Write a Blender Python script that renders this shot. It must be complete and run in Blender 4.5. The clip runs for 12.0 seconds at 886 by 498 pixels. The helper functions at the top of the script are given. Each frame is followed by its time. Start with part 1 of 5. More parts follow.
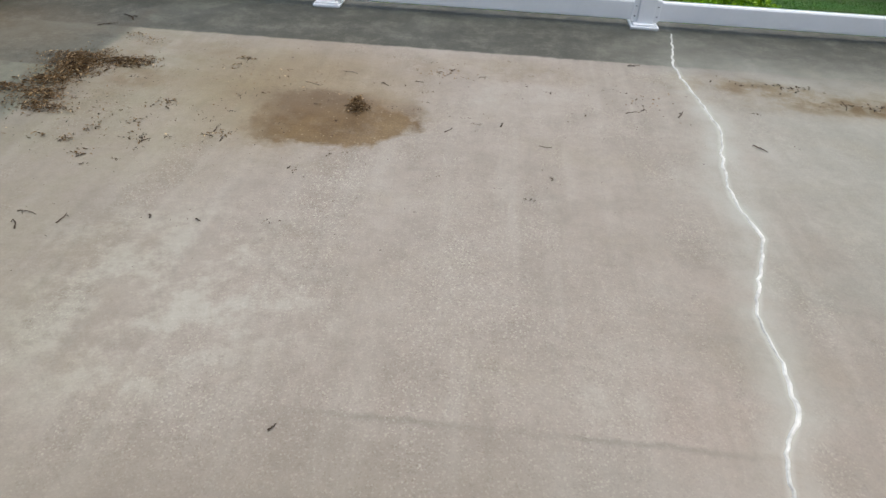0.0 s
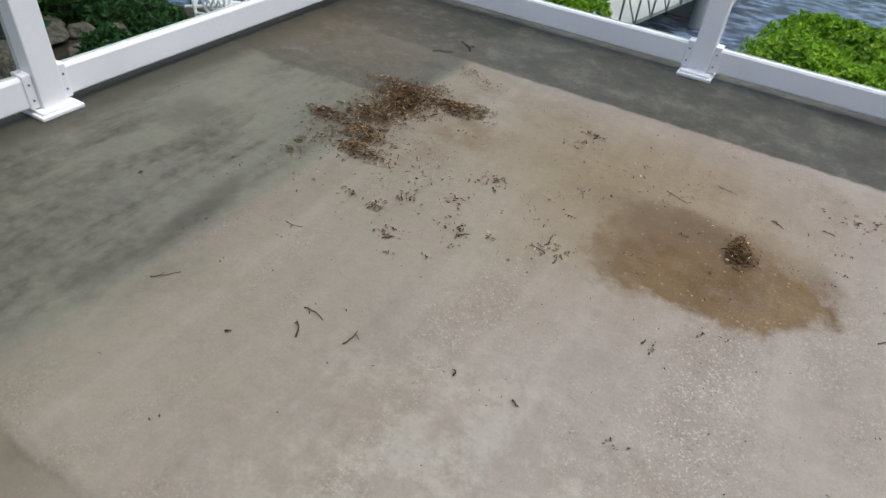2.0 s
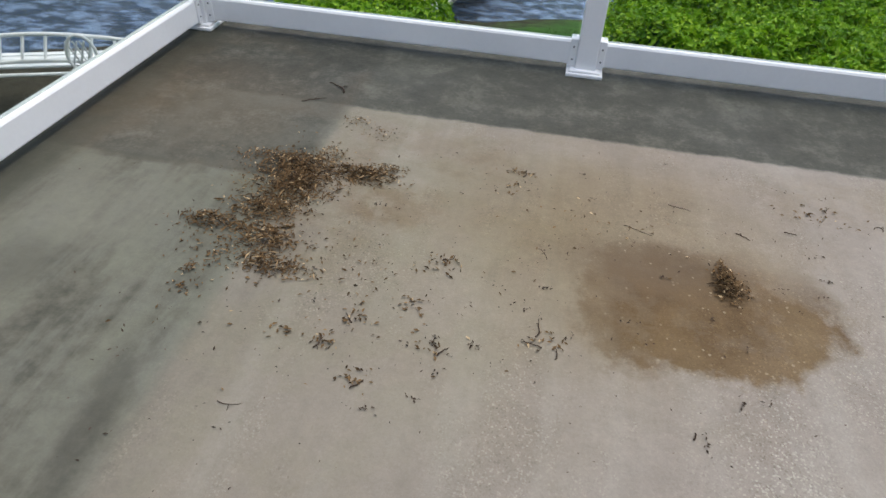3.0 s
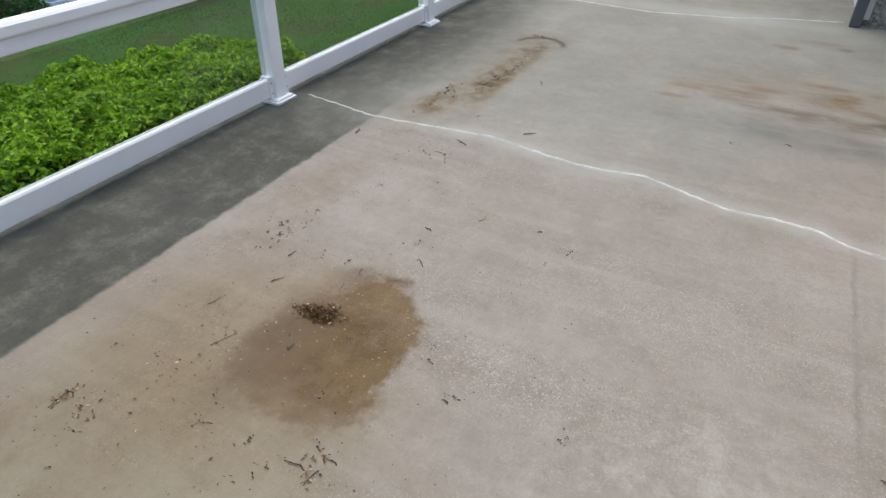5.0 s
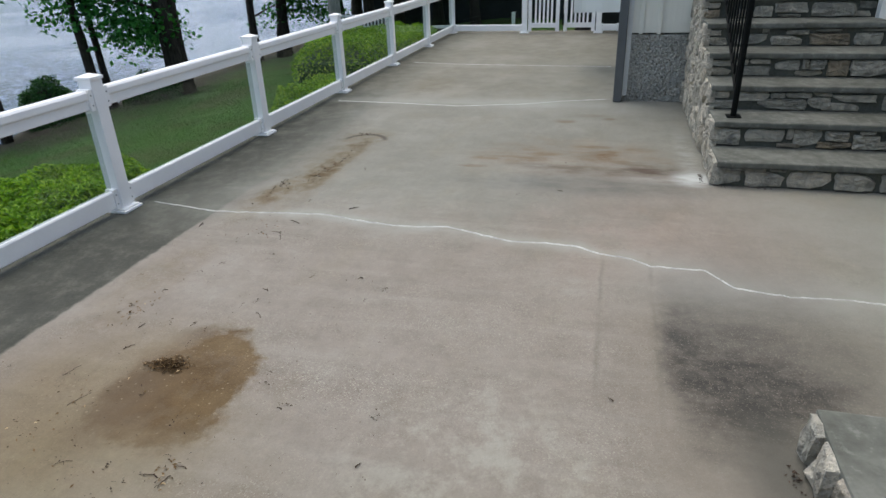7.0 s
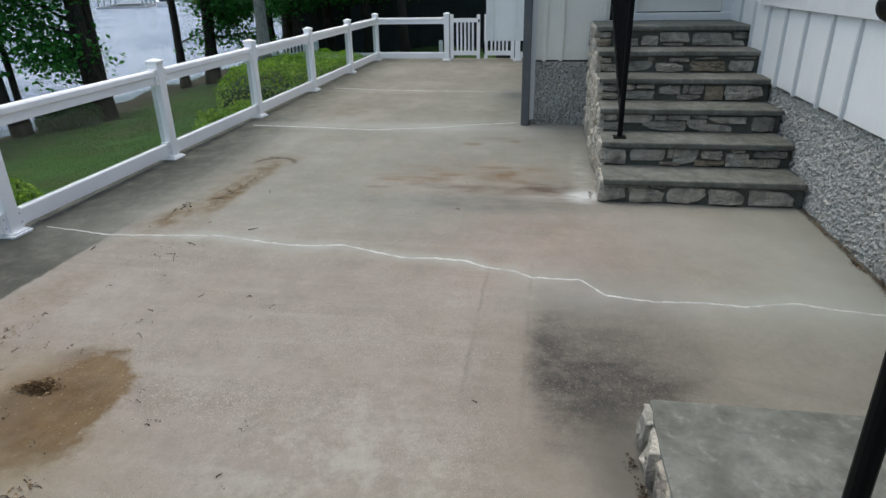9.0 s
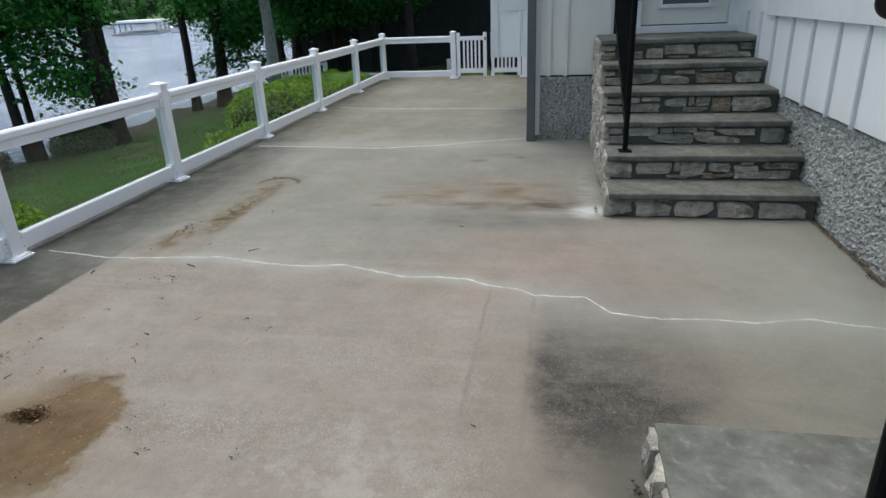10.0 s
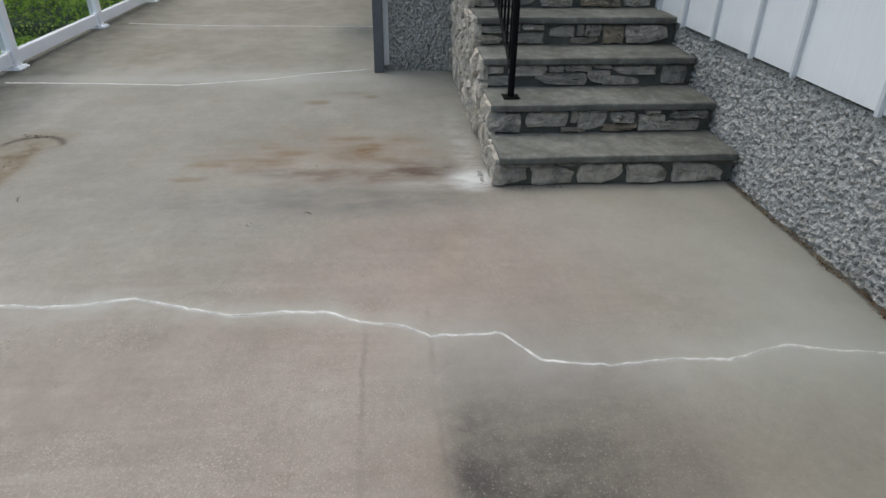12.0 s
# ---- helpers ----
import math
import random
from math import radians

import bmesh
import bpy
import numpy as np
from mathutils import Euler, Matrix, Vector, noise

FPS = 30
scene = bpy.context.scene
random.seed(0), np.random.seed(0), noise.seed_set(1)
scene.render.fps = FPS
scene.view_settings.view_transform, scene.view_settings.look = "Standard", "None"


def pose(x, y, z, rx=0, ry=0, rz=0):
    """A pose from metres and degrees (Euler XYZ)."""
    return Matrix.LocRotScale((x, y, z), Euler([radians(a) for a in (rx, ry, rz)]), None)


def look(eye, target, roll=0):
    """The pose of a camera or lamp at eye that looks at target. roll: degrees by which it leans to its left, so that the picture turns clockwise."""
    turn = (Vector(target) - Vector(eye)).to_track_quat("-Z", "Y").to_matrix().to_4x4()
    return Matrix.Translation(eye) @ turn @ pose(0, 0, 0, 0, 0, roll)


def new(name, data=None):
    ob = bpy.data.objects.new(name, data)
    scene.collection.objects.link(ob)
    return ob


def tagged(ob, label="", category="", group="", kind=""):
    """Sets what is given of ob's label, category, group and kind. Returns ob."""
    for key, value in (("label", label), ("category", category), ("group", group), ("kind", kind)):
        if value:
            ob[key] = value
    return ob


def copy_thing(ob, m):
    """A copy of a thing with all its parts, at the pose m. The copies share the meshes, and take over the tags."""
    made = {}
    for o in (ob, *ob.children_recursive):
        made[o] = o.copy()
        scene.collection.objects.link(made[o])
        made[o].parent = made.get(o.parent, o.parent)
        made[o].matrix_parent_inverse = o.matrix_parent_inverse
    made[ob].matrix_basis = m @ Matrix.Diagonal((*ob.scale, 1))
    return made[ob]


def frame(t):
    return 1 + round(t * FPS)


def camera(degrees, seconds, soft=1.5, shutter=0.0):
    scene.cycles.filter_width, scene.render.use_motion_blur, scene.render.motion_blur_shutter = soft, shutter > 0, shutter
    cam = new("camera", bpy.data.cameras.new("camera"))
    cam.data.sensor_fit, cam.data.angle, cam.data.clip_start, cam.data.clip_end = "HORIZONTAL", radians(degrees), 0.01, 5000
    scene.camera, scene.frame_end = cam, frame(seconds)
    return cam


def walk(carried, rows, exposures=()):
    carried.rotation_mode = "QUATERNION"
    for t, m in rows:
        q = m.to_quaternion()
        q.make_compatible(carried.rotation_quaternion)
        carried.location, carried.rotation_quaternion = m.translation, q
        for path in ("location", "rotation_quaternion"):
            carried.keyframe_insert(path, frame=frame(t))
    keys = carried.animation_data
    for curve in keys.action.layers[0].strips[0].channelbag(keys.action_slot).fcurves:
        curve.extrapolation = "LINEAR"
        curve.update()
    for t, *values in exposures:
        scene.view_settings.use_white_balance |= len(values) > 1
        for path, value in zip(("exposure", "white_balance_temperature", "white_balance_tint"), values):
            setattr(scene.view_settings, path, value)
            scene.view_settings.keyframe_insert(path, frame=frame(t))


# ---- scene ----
cam = camera(70.1, 12.0)
PATH = [
    (0, (0.14, 0.073, 1.347), (0.042, 1.646, 0.115), 2.9),
    (0.5, (-0.086, 0.205, 1.337), (-0.235, 1.789, 0.125), 4.7),
    (1, (-0.265, 0.403, 1.302), (-0.667, 1.885, 0.021), 6.0),
    (1.5, (-0.39, 0.659, 1.304), (-1.14, 2.033, 0.059), 6.4),
    (2, (-0.596, 0.832, 1.289), (-1.297, 2.22, 0.032), 6.2),
    (2.5, (-0.865, 1.008, 1.31), (-1.315, 2.467, 0.018), 3.4),
    (2.7, (-0.956, 1.108, 1.309), (-1.333, 2.599, 0.031), 3.0),
    (4.3, (-1.723, 1.478, 1.499), (-0.925, 2.822, 0.252), 2.4),
    (4.5, (-1.727, 1.552, 1.511), (-0.675, 2.807, 0.362), -0.8),
    (5, (-1.859, 1.625, 1.545), (-0.397, 2.371, 0.401), 0.7),
    (5.2, (-1.978, 1.623, 1.539), (-0.391, 2.201, 0.467), -0.5),
    (5.5, (-2.118, 1.576, 1.545), (-0.478, 2.013, 0.487), 1.0),
    (6, (-2.232, 1.462, 1.583), (-0.542, 1.718, 0.544), -1.0),
    (6.5, (-2.273, 1.249, 1.59), (-0.528, 1.612, 0.683), -1.2),
    (7, (-2.339, 1.099, 1.575), (-0.595, 1.572, 0.719), -2.1),
    (7.5, (-2.428, 1.054, 1.599), (-0.629, 1.402, 0.799), -3.8),
    (7.7, (-2.473, 1.051, 1.605), (-0.659, 1.398, 0.84), -4.6),
    (9.3, (-2.375, 0.718, 1.559), (-0.558, 1.01, 0.775), -0.5),
    (9.5, (-2.363, 0.702, 1.563), (-0.533, 0.993, 0.81), -1.3),
    (10, (-2.317, 0.717, 1.538), (-0.49, 1.063, 0.803), -2.4),
    (10.5, (-2.196, 0.759, 1.509), (-0.373, 0.959, 0.711), -1.2),
    (11, (-1.889, 0.889, 1.507), (-0.107, 0.718, 0.615), -1.3),
    (11.5, (-1.48, 0.913, 1.508), (0.262, 0.711, 0.546), -1.9),
    (12, (-1.076, 0.955, 1.487), (0.655, 0.792, 0.498), 0.9),
]
# the clip's own exposure drifts as it goes
walk(cam, [(t, look(eye, target, roll)) for t, eye, target, roll in PATH],
     [(0.0, 0.86, 6600, 6), (0.5, 0.46, 6600, 6), (1.0, 0.58, 6600, 6), (1.5, 0.95, 6550, 7), (2.0, 0.72, 6500, 8), (2.5, 0.70, 6500, 7), (4.5, 0.78, 6500, 7), (5.5, 0.68, 6500, 8), (6.0, 0.58, 6500, 6), (7.0, 0.56, 6500, 5), (9.5, 0.55, 6500, 5), (12.0, 0.55, 6500, 7)])

# ---- light ----
world = bpy.data.worlds.new("overcast_sky")
scene.world = world
world.use_nodes = True
wt = world.node_tree
sky = wt.nodes.new("ShaderNodeTexSky")
sky.sky_type = "NISHITA"
sky.sun_disc = False
sky.sun_elevation, sky.sun_rotation = radians(75), radians(46)
sky.air_density, sky.dust_density = 1.0, 3.6
wt.links.new(sky.outputs[0], wt.nodes["Background"].inputs[0])
wt.nodes["Background"].inputs[1].default_value = 0.15
sun = new("sun", bpy.data.lights.new("sun", "SUN"))
sun.data.energy, sun.data.angle, sun.data.color = 1.0, radians(80), (1.0, 0.985, 0.96)
sun.matrix_world = look((3.4, 3.3, 18), (0, 0, 0))


# ---- node helper ----
class Graph:
    """A node material, with short names for the nodes used."""

    def __init__(self, name):
        self.m = bpy.data.materials.new(name)
        self.m.use_nodes = True
        self.t = self.m.node_tree
        self.t.nodes.clear()
        self.out = self.t.nodes.new("ShaderNodeOutputMaterial")
        self.co = self.t.nodes.new("ShaderNodeTexCoord").outputs["Object"]
        self.pos = self.t.nodes.new("ShaderNodeNewGeometry").outputs["Position"]

    def put(self, socket, v):
        if isinstance(v, bpy.types.NodeSocket):
            self.t.links.new(v, socket)
        elif isinstance(v, (tuple, list)) and len(v) == 3 and socket.type == "RGBA":
            socket.default_value = (*v, 1)
        else:
            socket.default_value = v

    def n(self, kind, out, ins, operation="", interpolation_type="", feature=""):
        d = self.t.nodes.new("ShaderNode" + kind)
        if operation:
            d.operation = operation
        if interpolation_type:
            d.interpolation_type = interpolation_type
        if feature:
            d.feature = feature
        for k, v in ins.items():
            self.put(d.inputs[k], v)
        return d.outputs[out]

    def math(self, op, a, b=0.0):
        return self.n("Math", 0, {0: a, 1: b}, operation=op)

    def add(self, a, b):
        return self.math("ADD", a, b)

    def mul(self, a, b):
        return self.math("MULTIPLY", a, b)

    def step(self, lo, hi, x):
        return self.n("MapRange", 0, {0: x, 1: lo, 2: hi, 3: 0.0, 4: 1.0}, interpolation_type="SMOOTHSTEP")

    def noise(self, scale, detail=4, rough=0.55, vec=None, stretch=None):
        v = vec if vec is not None else self.pos
        if stretch:
            v = self.n("Mapping", 0, {"Vector": v, "Scale": stretch})
        return self.n("TexNoise", 0, {"Vector": v, "Scale": scale, "Detail": detail, "Roughness": rough})

    def cells(self, scale, out="Distance", vec=None, feature="F1"):
        return self.n("TexVoronoi", out, {"Vector": vec if vec is not None else self.pos, "Scale": scale}, feature=feature)

    def mix(self, f, a, b, mode="MIX"):
        d = self.t.nodes.new("ShaderNodeMix")
        d.data_type, d.blend_type = "RGBA", mode
        self.put(d.inputs[0], f)
        self.put(d.inputs[6], a)
        self.put(d.inputs[7], b)
        return d.outputs[2]

    def ramp(self, f, stops):
        d = self.t.nodes.new("ShaderNodeValToRGB")
        while len(d.color_ramp.elements) < len(stops):
            d.color_ramp.elements.new(0.5)
        for e, (p, c) in zip(d.color_ramp.elements, stops):
            e.position, e.color = p, (*c, 1)
        self.put(d.inputs[0], f)
        return d.outputs[0]

    def xyz(self, v=None):
        d = self.t.nodes.new("ShaderNodeSeparateXYZ")
        self.put(d.inputs[0], v if v is not None else self.pos)
        return d.outputs

    def pos_x(self):
        return self.xyz()[0]

    def rand(self):
        return self.t.nodes.new("ShaderNodeObjectInfo").outputs["Random"]

    def island(self):
        return self.t.nodes.new("ShaderNodeNewGeometry").outputs["Random Per Island"]

    def bump(self, height, strength=0.4, distance=0.01):
        return self.n("Bump", 0, {"Height": height, "Strength": strength, "Distance": distance})

    def done(self, colour, rough=0.8, normal=None, metal=0.0, spec=0.4, **more):
        d = self.t.nodes.new("ShaderNodeBsdfPrincipled")
        self.put(d.inputs["Base Color"], colour)
        self.put(d.inputs["Roughness"], rough)
        self.put(d.inputs["Metallic"], metal)
        self.put(d.inputs["Specular IOR Level"], spec)
        if normal is not None:
            self.put(d.inputs["Normal"], normal)
        for k, v in more.items():
            self.put(d.inputs[k], v)
        self.t.links.new(d.outputs[0], self.out.inputs[0])
        return self.m


def blob(g, x, y, cx, cy, rx, ry, soft, wob=0.0):
    """A soft oval mask on the floor; wob is a noise that frays its rim."""
    dx = g.mul(g.add(x, -cx), 1 / rx)
    dy = g.mul(g.add(y, -cy), 1 / ry)
    r = g.math("SQRT", g.add(g.mul(dx, dx), g.mul(dy, dy)))
    if not isinstance(wob, float):
        r = g.add(r, wob)
    return g.math("SUBTRACT", 1.0, g.step(1 - soft, 1 + soft, r))


def band(g, lo, hi, v, soft):
    return g.mul(g.step(lo - soft, lo + soft, v), g.math("SUBTRACT", 1.0, g.step(hi - soft, hi + soft, v)))


# ---- materials ----
CRACK = ((1.272, 4.22), (1.227, 3.93), (1.186, 3.72), (1.190, 3.51), (1.228, 3.15), (1.252, 2.89), (1.172, 2.53), (1.148, 2.29), (1.192, 2.02), (1.103, 1.78), (1.040, 1.595), (1.058, 1.40), (1.045, 1.22),
         (0.965, 1.085), (0.930, 0.915), (0.858, 0.817), (0.856, 0.54), (0.688, 0.42), (0.641, 0.18), (0.661, -0.083), (0.641, -0.27), (0.713, -0.53), (0.669, -0.68), (0.638, -0.88), (0.632, -1.0))


def concrete_floor():
    g = Graph("weathered_concrete")
    x, y, z = g.xyz()
    big, mid, fine = g.noise(0.9, 5), g.noise(4.5, 6, 0.6), g.noise(38, 4, 0.6)
    fray = g.mul(g.add(g.noise(3.2, 5, 0.6), -0.5), 1.5)
    fine_fray = g.mul(g.add(g.noise(11, 5, 0.65), -0.5), 0.10)
    xf, yf = g.add(x, g.mul(fine_fray, 0.5)), g.add(y, g.mul(fine_fray, 0.5))
    cloud = g.add(g.mul(big, 0.5), g.add(g.mul(mid, 0.35), g.mul(g.noise(16, 5, 0.6), 0.15)))
    col = g.ramp(cloud, [(0.34, (0.242, 0.237, 0.214)), (0.5, (0.286, 0.281, 0.258)), (0.66, (0.330, 0.325, 0.302))])
    # the rubbed field where a rug lay: pinker, with the sand showing
    field = g.mul(g.mul(g.step(-2.03, -1.95, xf), g.math("SUBTRACT", 1.0, g.mul(g.step(0.6, 2.0, g.add(x, g.mul(fray, 0.6))), 0.75))), g.step(-0.5, 0.9, g.add(yf, g.mul(fray, 0.5))))
    field = g.mul(field, g.math("SUBTRACT", 1.0, g.step(3.645, 3.675, yf)))
    pink = g.ramp(g.add(g.mul(mid, 0.6), g.mul(big, 0.4)), [(0.32, (0.300, 0.246, 0.222)), (0.5, (0.366, 0.302, 0.276)), (0.68, (0.408, 0.350, 0.326))])
    col = g.mix(g.mul(field, 0.75), col, pink)
    tan = g.step(0.5, 0.68, g.noise(1.4, 5, 0.6, stretch=(1, 1.6, 1)))
    col = g.mix(g.mul(tan, 0.18), col, (0.30, 0.25, 0.18))
    # sand and small gravel where the skin has worn off, in strips that run out from the house
    patch = g.step(0.47, 0.62, g.noise(2.3, 5, 0.65, stretch=(1.7, 0.7, 1)))
    strips = 0.0
    for cx, cy, rx, ry, amt in ((-0.46, 2.05, 0.17, 0.62, 1.0), (0.12, 1.55, 0.24, 0.75, 0.9), (0.55, 1.35, 0.25, 0.45, 0.6), (-0.35, 2.62, 0.36, 0.24, 0.9), (-0.1, 0.95, 0.7, 0.28, 0.8), (0.35, 0.45, 0.45, 0.40, 0.9), (-0.65, 3.05, 0.35, 0.25, 0.5)):
        strips = g.math("MAXIMUM", g.mul(blob(g, x, y, cx, cy, rx, ry, 0.8, g.mul(fray, 0.6)), amt), strips)
    worn = g.math("MAXIMUM", g.mul(patch, g.add(0.10, g.mul(field, 0.45))), g.mul(strips, g.add(0.55, g.mul(patch, 0.45))))
    sand, grit, chip = g.cells(210, "Color"), g.cells(420, "Color"), g.cells(105, "Color")
    s0, s1, s2 = g.xyz(sand)[0], g.xyz(sand)[1], g.xyz(grit)[0]
    col = g.mix(g.mul(worn, 0.20), col, g.mix(1.0, col, (0.84, 0.80, 0.77), "MULTIPLY"))
    col = g.mix(g.mul(g.step(0.80, 0.95, s0), g.add(0.05, g.mul(worn, 0.50))), col, (0.60, 0.56, 0.50))
    col = g.mix(g.mul(g.step(0.84, 0.96, s1), g.add(0.06, g.mul(worn, 0.42))), col, (0.15, 0.12, 0.10))
    col = g.mix(g.mul(g.step(0.2, 0.9, s2), g.add(0.12, g.mul(worn, 0.22))), col, g.mix(1.0, col, (0.62, 0.60, 0.58), "MULTIPLY"))
    round_chip = g.math("SUBTRACT", 1.0, g.step(0.28, 0.42, g.cells(105)))
    col = g.mix(g.mul(g.mul(round_chip, g.step(0.90, 0.94, g.xyz(chip)[1])), g.add(0.02, g.mul(worn, 0.50))), col, (0.62, 0.58, 0.53))
    # pale scuffs and trowel sweeps
    col = g.mix(g.mul(g.step(0.54, 0.74, g.noise(2.6, 6, 0.65)), 0.22), col, (0.47, 0.45, 0.42))
    col = g.mix(g.mul(g.step(0.50, 0.80, g.noise(5, 6, 0.65, stretch=(0.22, 2.0, 1))), 0.14), col, (0.21, 0.19, 0.16))
    sweep = g.step(0.46, 0.72, g.noise(3.2, 6, 0.62, stretch=(2.6, 0.22, 1)))
    col = g.mix(g.mul(sweep, g.add(0.05, g.mul(field, 0.22))), col, (0.44, 0.41, 0.385))
    col = g.mix(g.mul(g.step(0.52, 0.74, g.noise(4.4, 6, 0.65, stretch=(2.4, 0.3, 1))), g.add(0.05, g.mul(field, 0.2))), col, (0.215, 0.19, 0.165))
    chalk = g.mul(blob(g, x, y, -0.85, 1.45, 0.45, 0.42, 0.7, fray), g.step(0.42, 0.62, g.noise(6, 6, 0.7)))
    col = g.mix(g.mul(chalk, 0.32), col, (0.55, 0.54, 0.50))
    # broad olive darkening to the west, partly standing in for lens vignetting
    wash = g.math("SUBTRACT", 1.0, g.step(-1.9, -0.5, g.add(x, g.mul(fray, 0.4))))
    col = g.mix(g.mul(wash, g.add(0.45, g.mul(g.step(0.4, 0.6, mid), 0.35))), col, g.mix(1.0, col, (0.69, 0.71, 0.60), "MULTIPLY"))
    grain = g.add(g.mul(g.noise(24, 6, 0.7), 0.55), g.mul(g.noise(95, 5, 0.7), 0.45))
    col = g.mix(0.32, col, g.mix(1.0, col, g.ramp(grain, [(0.36, (0.70, 0.69, 0.67)), (0.5, (1.0, 1.0, 1.0)), (0.64, (1.27, 1.26, 1.24))]), "MULTIPLY"))
    # filler wiped thin on either side of the long crack
    along = g.mul(g.add(y, 1.1), 1 / 5.6)
    line_x = g.add(0.5, g.xyz(g.ramp(along, [((cy + 1.1) / 5.6, (cx - 0.5,) * 3) for cx, cy in reversed(CRACK)]))[0])
    off = g.math("ABSOLUTE", g.math("SUBTRACT", g.add(x, g.mul(fray, 0.02)), line_x))
    wipe = g.mul(g.math("SUBTRACT", 1.0, g.step(0.004, 0.15, off)), g.add(0.35, g.mul(g.step(0.35, 0.65, g.noise(3.5, 5, 0.6)), 0.65)))
    col = g.mix(g.mul(wipe, 0.55), col, (0.46, 0.46, 0.44))
    col = g.mix(g.mul(g.math("SUBTRACT", 1.0, g.step(0.003, 0.022, off)), 0.45), col, (0.58, 0.58, 0.56))
    for cx, cy, rx, ry, amt in ((0.70, 0.62, 0.30, 0.30, 0.5), (0.60, 0.30, 0.22, 0.30, 0.4), (0.62, -0.35, 0.25, 0.55, 0.45), (0.80, -0.75, 0.38, 0.3, 0.45)):
        col = g.mix(g.mul(blob(g, x, y, cx, cy, rx, ry, 0.9, g.mul(fray, 0.5)), amt), col, (0.40, 0.40, 0.39))
    col = g.mix(g.mul(blob(g, x, y, 1.6, 0.35, 0.8, 0.95, 0.9, fray), 0.85), col, g.mix(1.0, col, (1.09, 0.97, 0.96), "MULTIPLY"))
    # seams south of the field
    for sy, amt in ((1.066, 0.30), (0.815, 0.26)):
        line = g.mul(band(g, sy - 0.008, sy + 0.010, yf, 0.010), band(g, -0.35, 1.0, x, 0.3))
        col = g.mix(g.mul(g.mul(line, amt), g.step(0.38, 0.55, mid)), col, (0.11, 0.095, 0.08))
    col = g.mix(g.mul(band(g, 0.82, 1.066, yf, 0.012), g.mul(band(g, -0.5, 0.95, x, 0.3), 0.14)), col, (0.20, 0.175, 0.15))
    # olive-brown stain in the south-west, deepened to stand in for lens vignetting
    south = g.mul(g.math("SUBTRACT", 1.0, g.step(1.095, 1.115, yf)), g.math("SUBTRACT", 1.0, g.step(-1.75, -1.25, x)))
    col = g.mix(g.mul(south, 0.8), col, g.ramp(mid, [(0.3, (0.125, 0.108, 0.076)), (0.7, (0.235, 0.21, 0.165))]))
    apron = g.mul(g.math("SUBTRACT", 1.0, g.step(0.70, 1.08, g.add(yf, g.mul(fray, 0.25)))), band(g, -1.3, 0.5, g.add(x, g.mul(fray, 0.4)), 0.25))
    col = g.mix(g.mul(apron, 0.42), col, g.ramp(g.add(g.mul(mid, 0.5), g.mul(g.noise(30, 5, 0.7), 0.5)), [(0.36, (0.175, 0.145, 0.112)), (0.64, (0.285, 0.245, 0.200))]))
    lip = g.mul(band(g, 1.09, 1.125, yf, 0.008), g.math("SUBTRACT", 1.0, g.step(-1.6, -1.2, x)))
    col = g.mix(g.mul(lip, 0.22), col, (0.10, 0.09, 0.065))
    # grime outside the field, along the railings
    dirt = g.ramp(g.add(g.mul(mid, 0.40), g.add(g.mul(g.noise(13, 7, 0.7), 0.35), g.mul(g.noise(60, 5, 0.7), 0.25))), [(0.36, (0.030, 0.030, 0.025)), (0.50, (0.066, 0.064, 0.054)), (0.64, (0.160, 0.152, 0.130))])
    north = g.mul(g.step(3.645, 3.675, yf), g.math("SUBTRACT", 1.0, g.step(0.5, 1.7, g.add(x, g.mul(fray, 0.3)))))
    col = g.mix(g.mul(north, 0.9), col, dirt)
    # darker towards the north railing in the eastern part
    edge = g.mul(g.step(3.55, 4.32, g.add(y, g.mul(fray, 0.5))), g.step(0.6, 1.6, x))
    col = g.mix(g.mul(edge, 0.85), col, dirt)
    high = g.mul(g.math("SUBTRACT", 1.0, g.step(-2.04, -1.94, g.add(xf, g.mul(fray, 0.03)))), g.step(3.02, 3.06, g.add(yf, g.mul(fray, 0.02))))
    col = g.mix(g.mul(high, g.add(0.72, g.mul(g.step(0.35, 0.6, mid), 0.22))), col, dirt)
    col = g.mix(g.mul(g.mul(high, g.step(0.48, 0.66, g.noise(2.2, 5, 0.6))), 0.28), col, (0.15, 0.115, 0.08))
    low = g.mul(g.math("SUBTRACT", 1.0, g.step(-2.3, -1.72, g.add(xf, g.mul(fray, 0.22)))), band(g, 1.10, 3.04, yf, 0.02))
    streak = g.noise(2.6, 6, 0.65, stretch=(2.6, 0.55, 1))
    olive = g.ramp(g.add(g.mul(mid, 0.5), g.mul(g.noise(20, 6, 0.7), 0.5)), [(0.38, (0.062, 0.060, 0.046)), (0.62, (0.165, 0.156, 0.128))])
    south_dark = g.math("SUBTRACT", 1.0, g.step(1.6, 2.5, g.add(y, g.mul(fray, 0.4))))
    col = g.mix(g.mul(low, g.add(g.add(0.46, g.mul(south_dark, 0.34)), g.mul(g.step(0.44, 0.62, streak), 0.44))), col, olive)
    rim = g.mul(band(g, -2.13, -2.02, g.add(xf, g.mul(fray, 0.10)), 0.04), band(g, 1.15, 2.6, y, 0.25))
    col = g.mix(g.mul(rim, g.mul(g.step(0.36, 0.62, g.noise(4, 6, 0.65, stretch=(1.6, 0.8, 1))), 0.60)), col, (0.060, 0.056, 0.045))
    col = g.mix(g.mul(blob(g, x, y, -2.62, 2.72, 0.26, 0.22, 0.6, g.mul(fray, 0.8)), 0.35), col, (0.235, 0.222, 0.190))
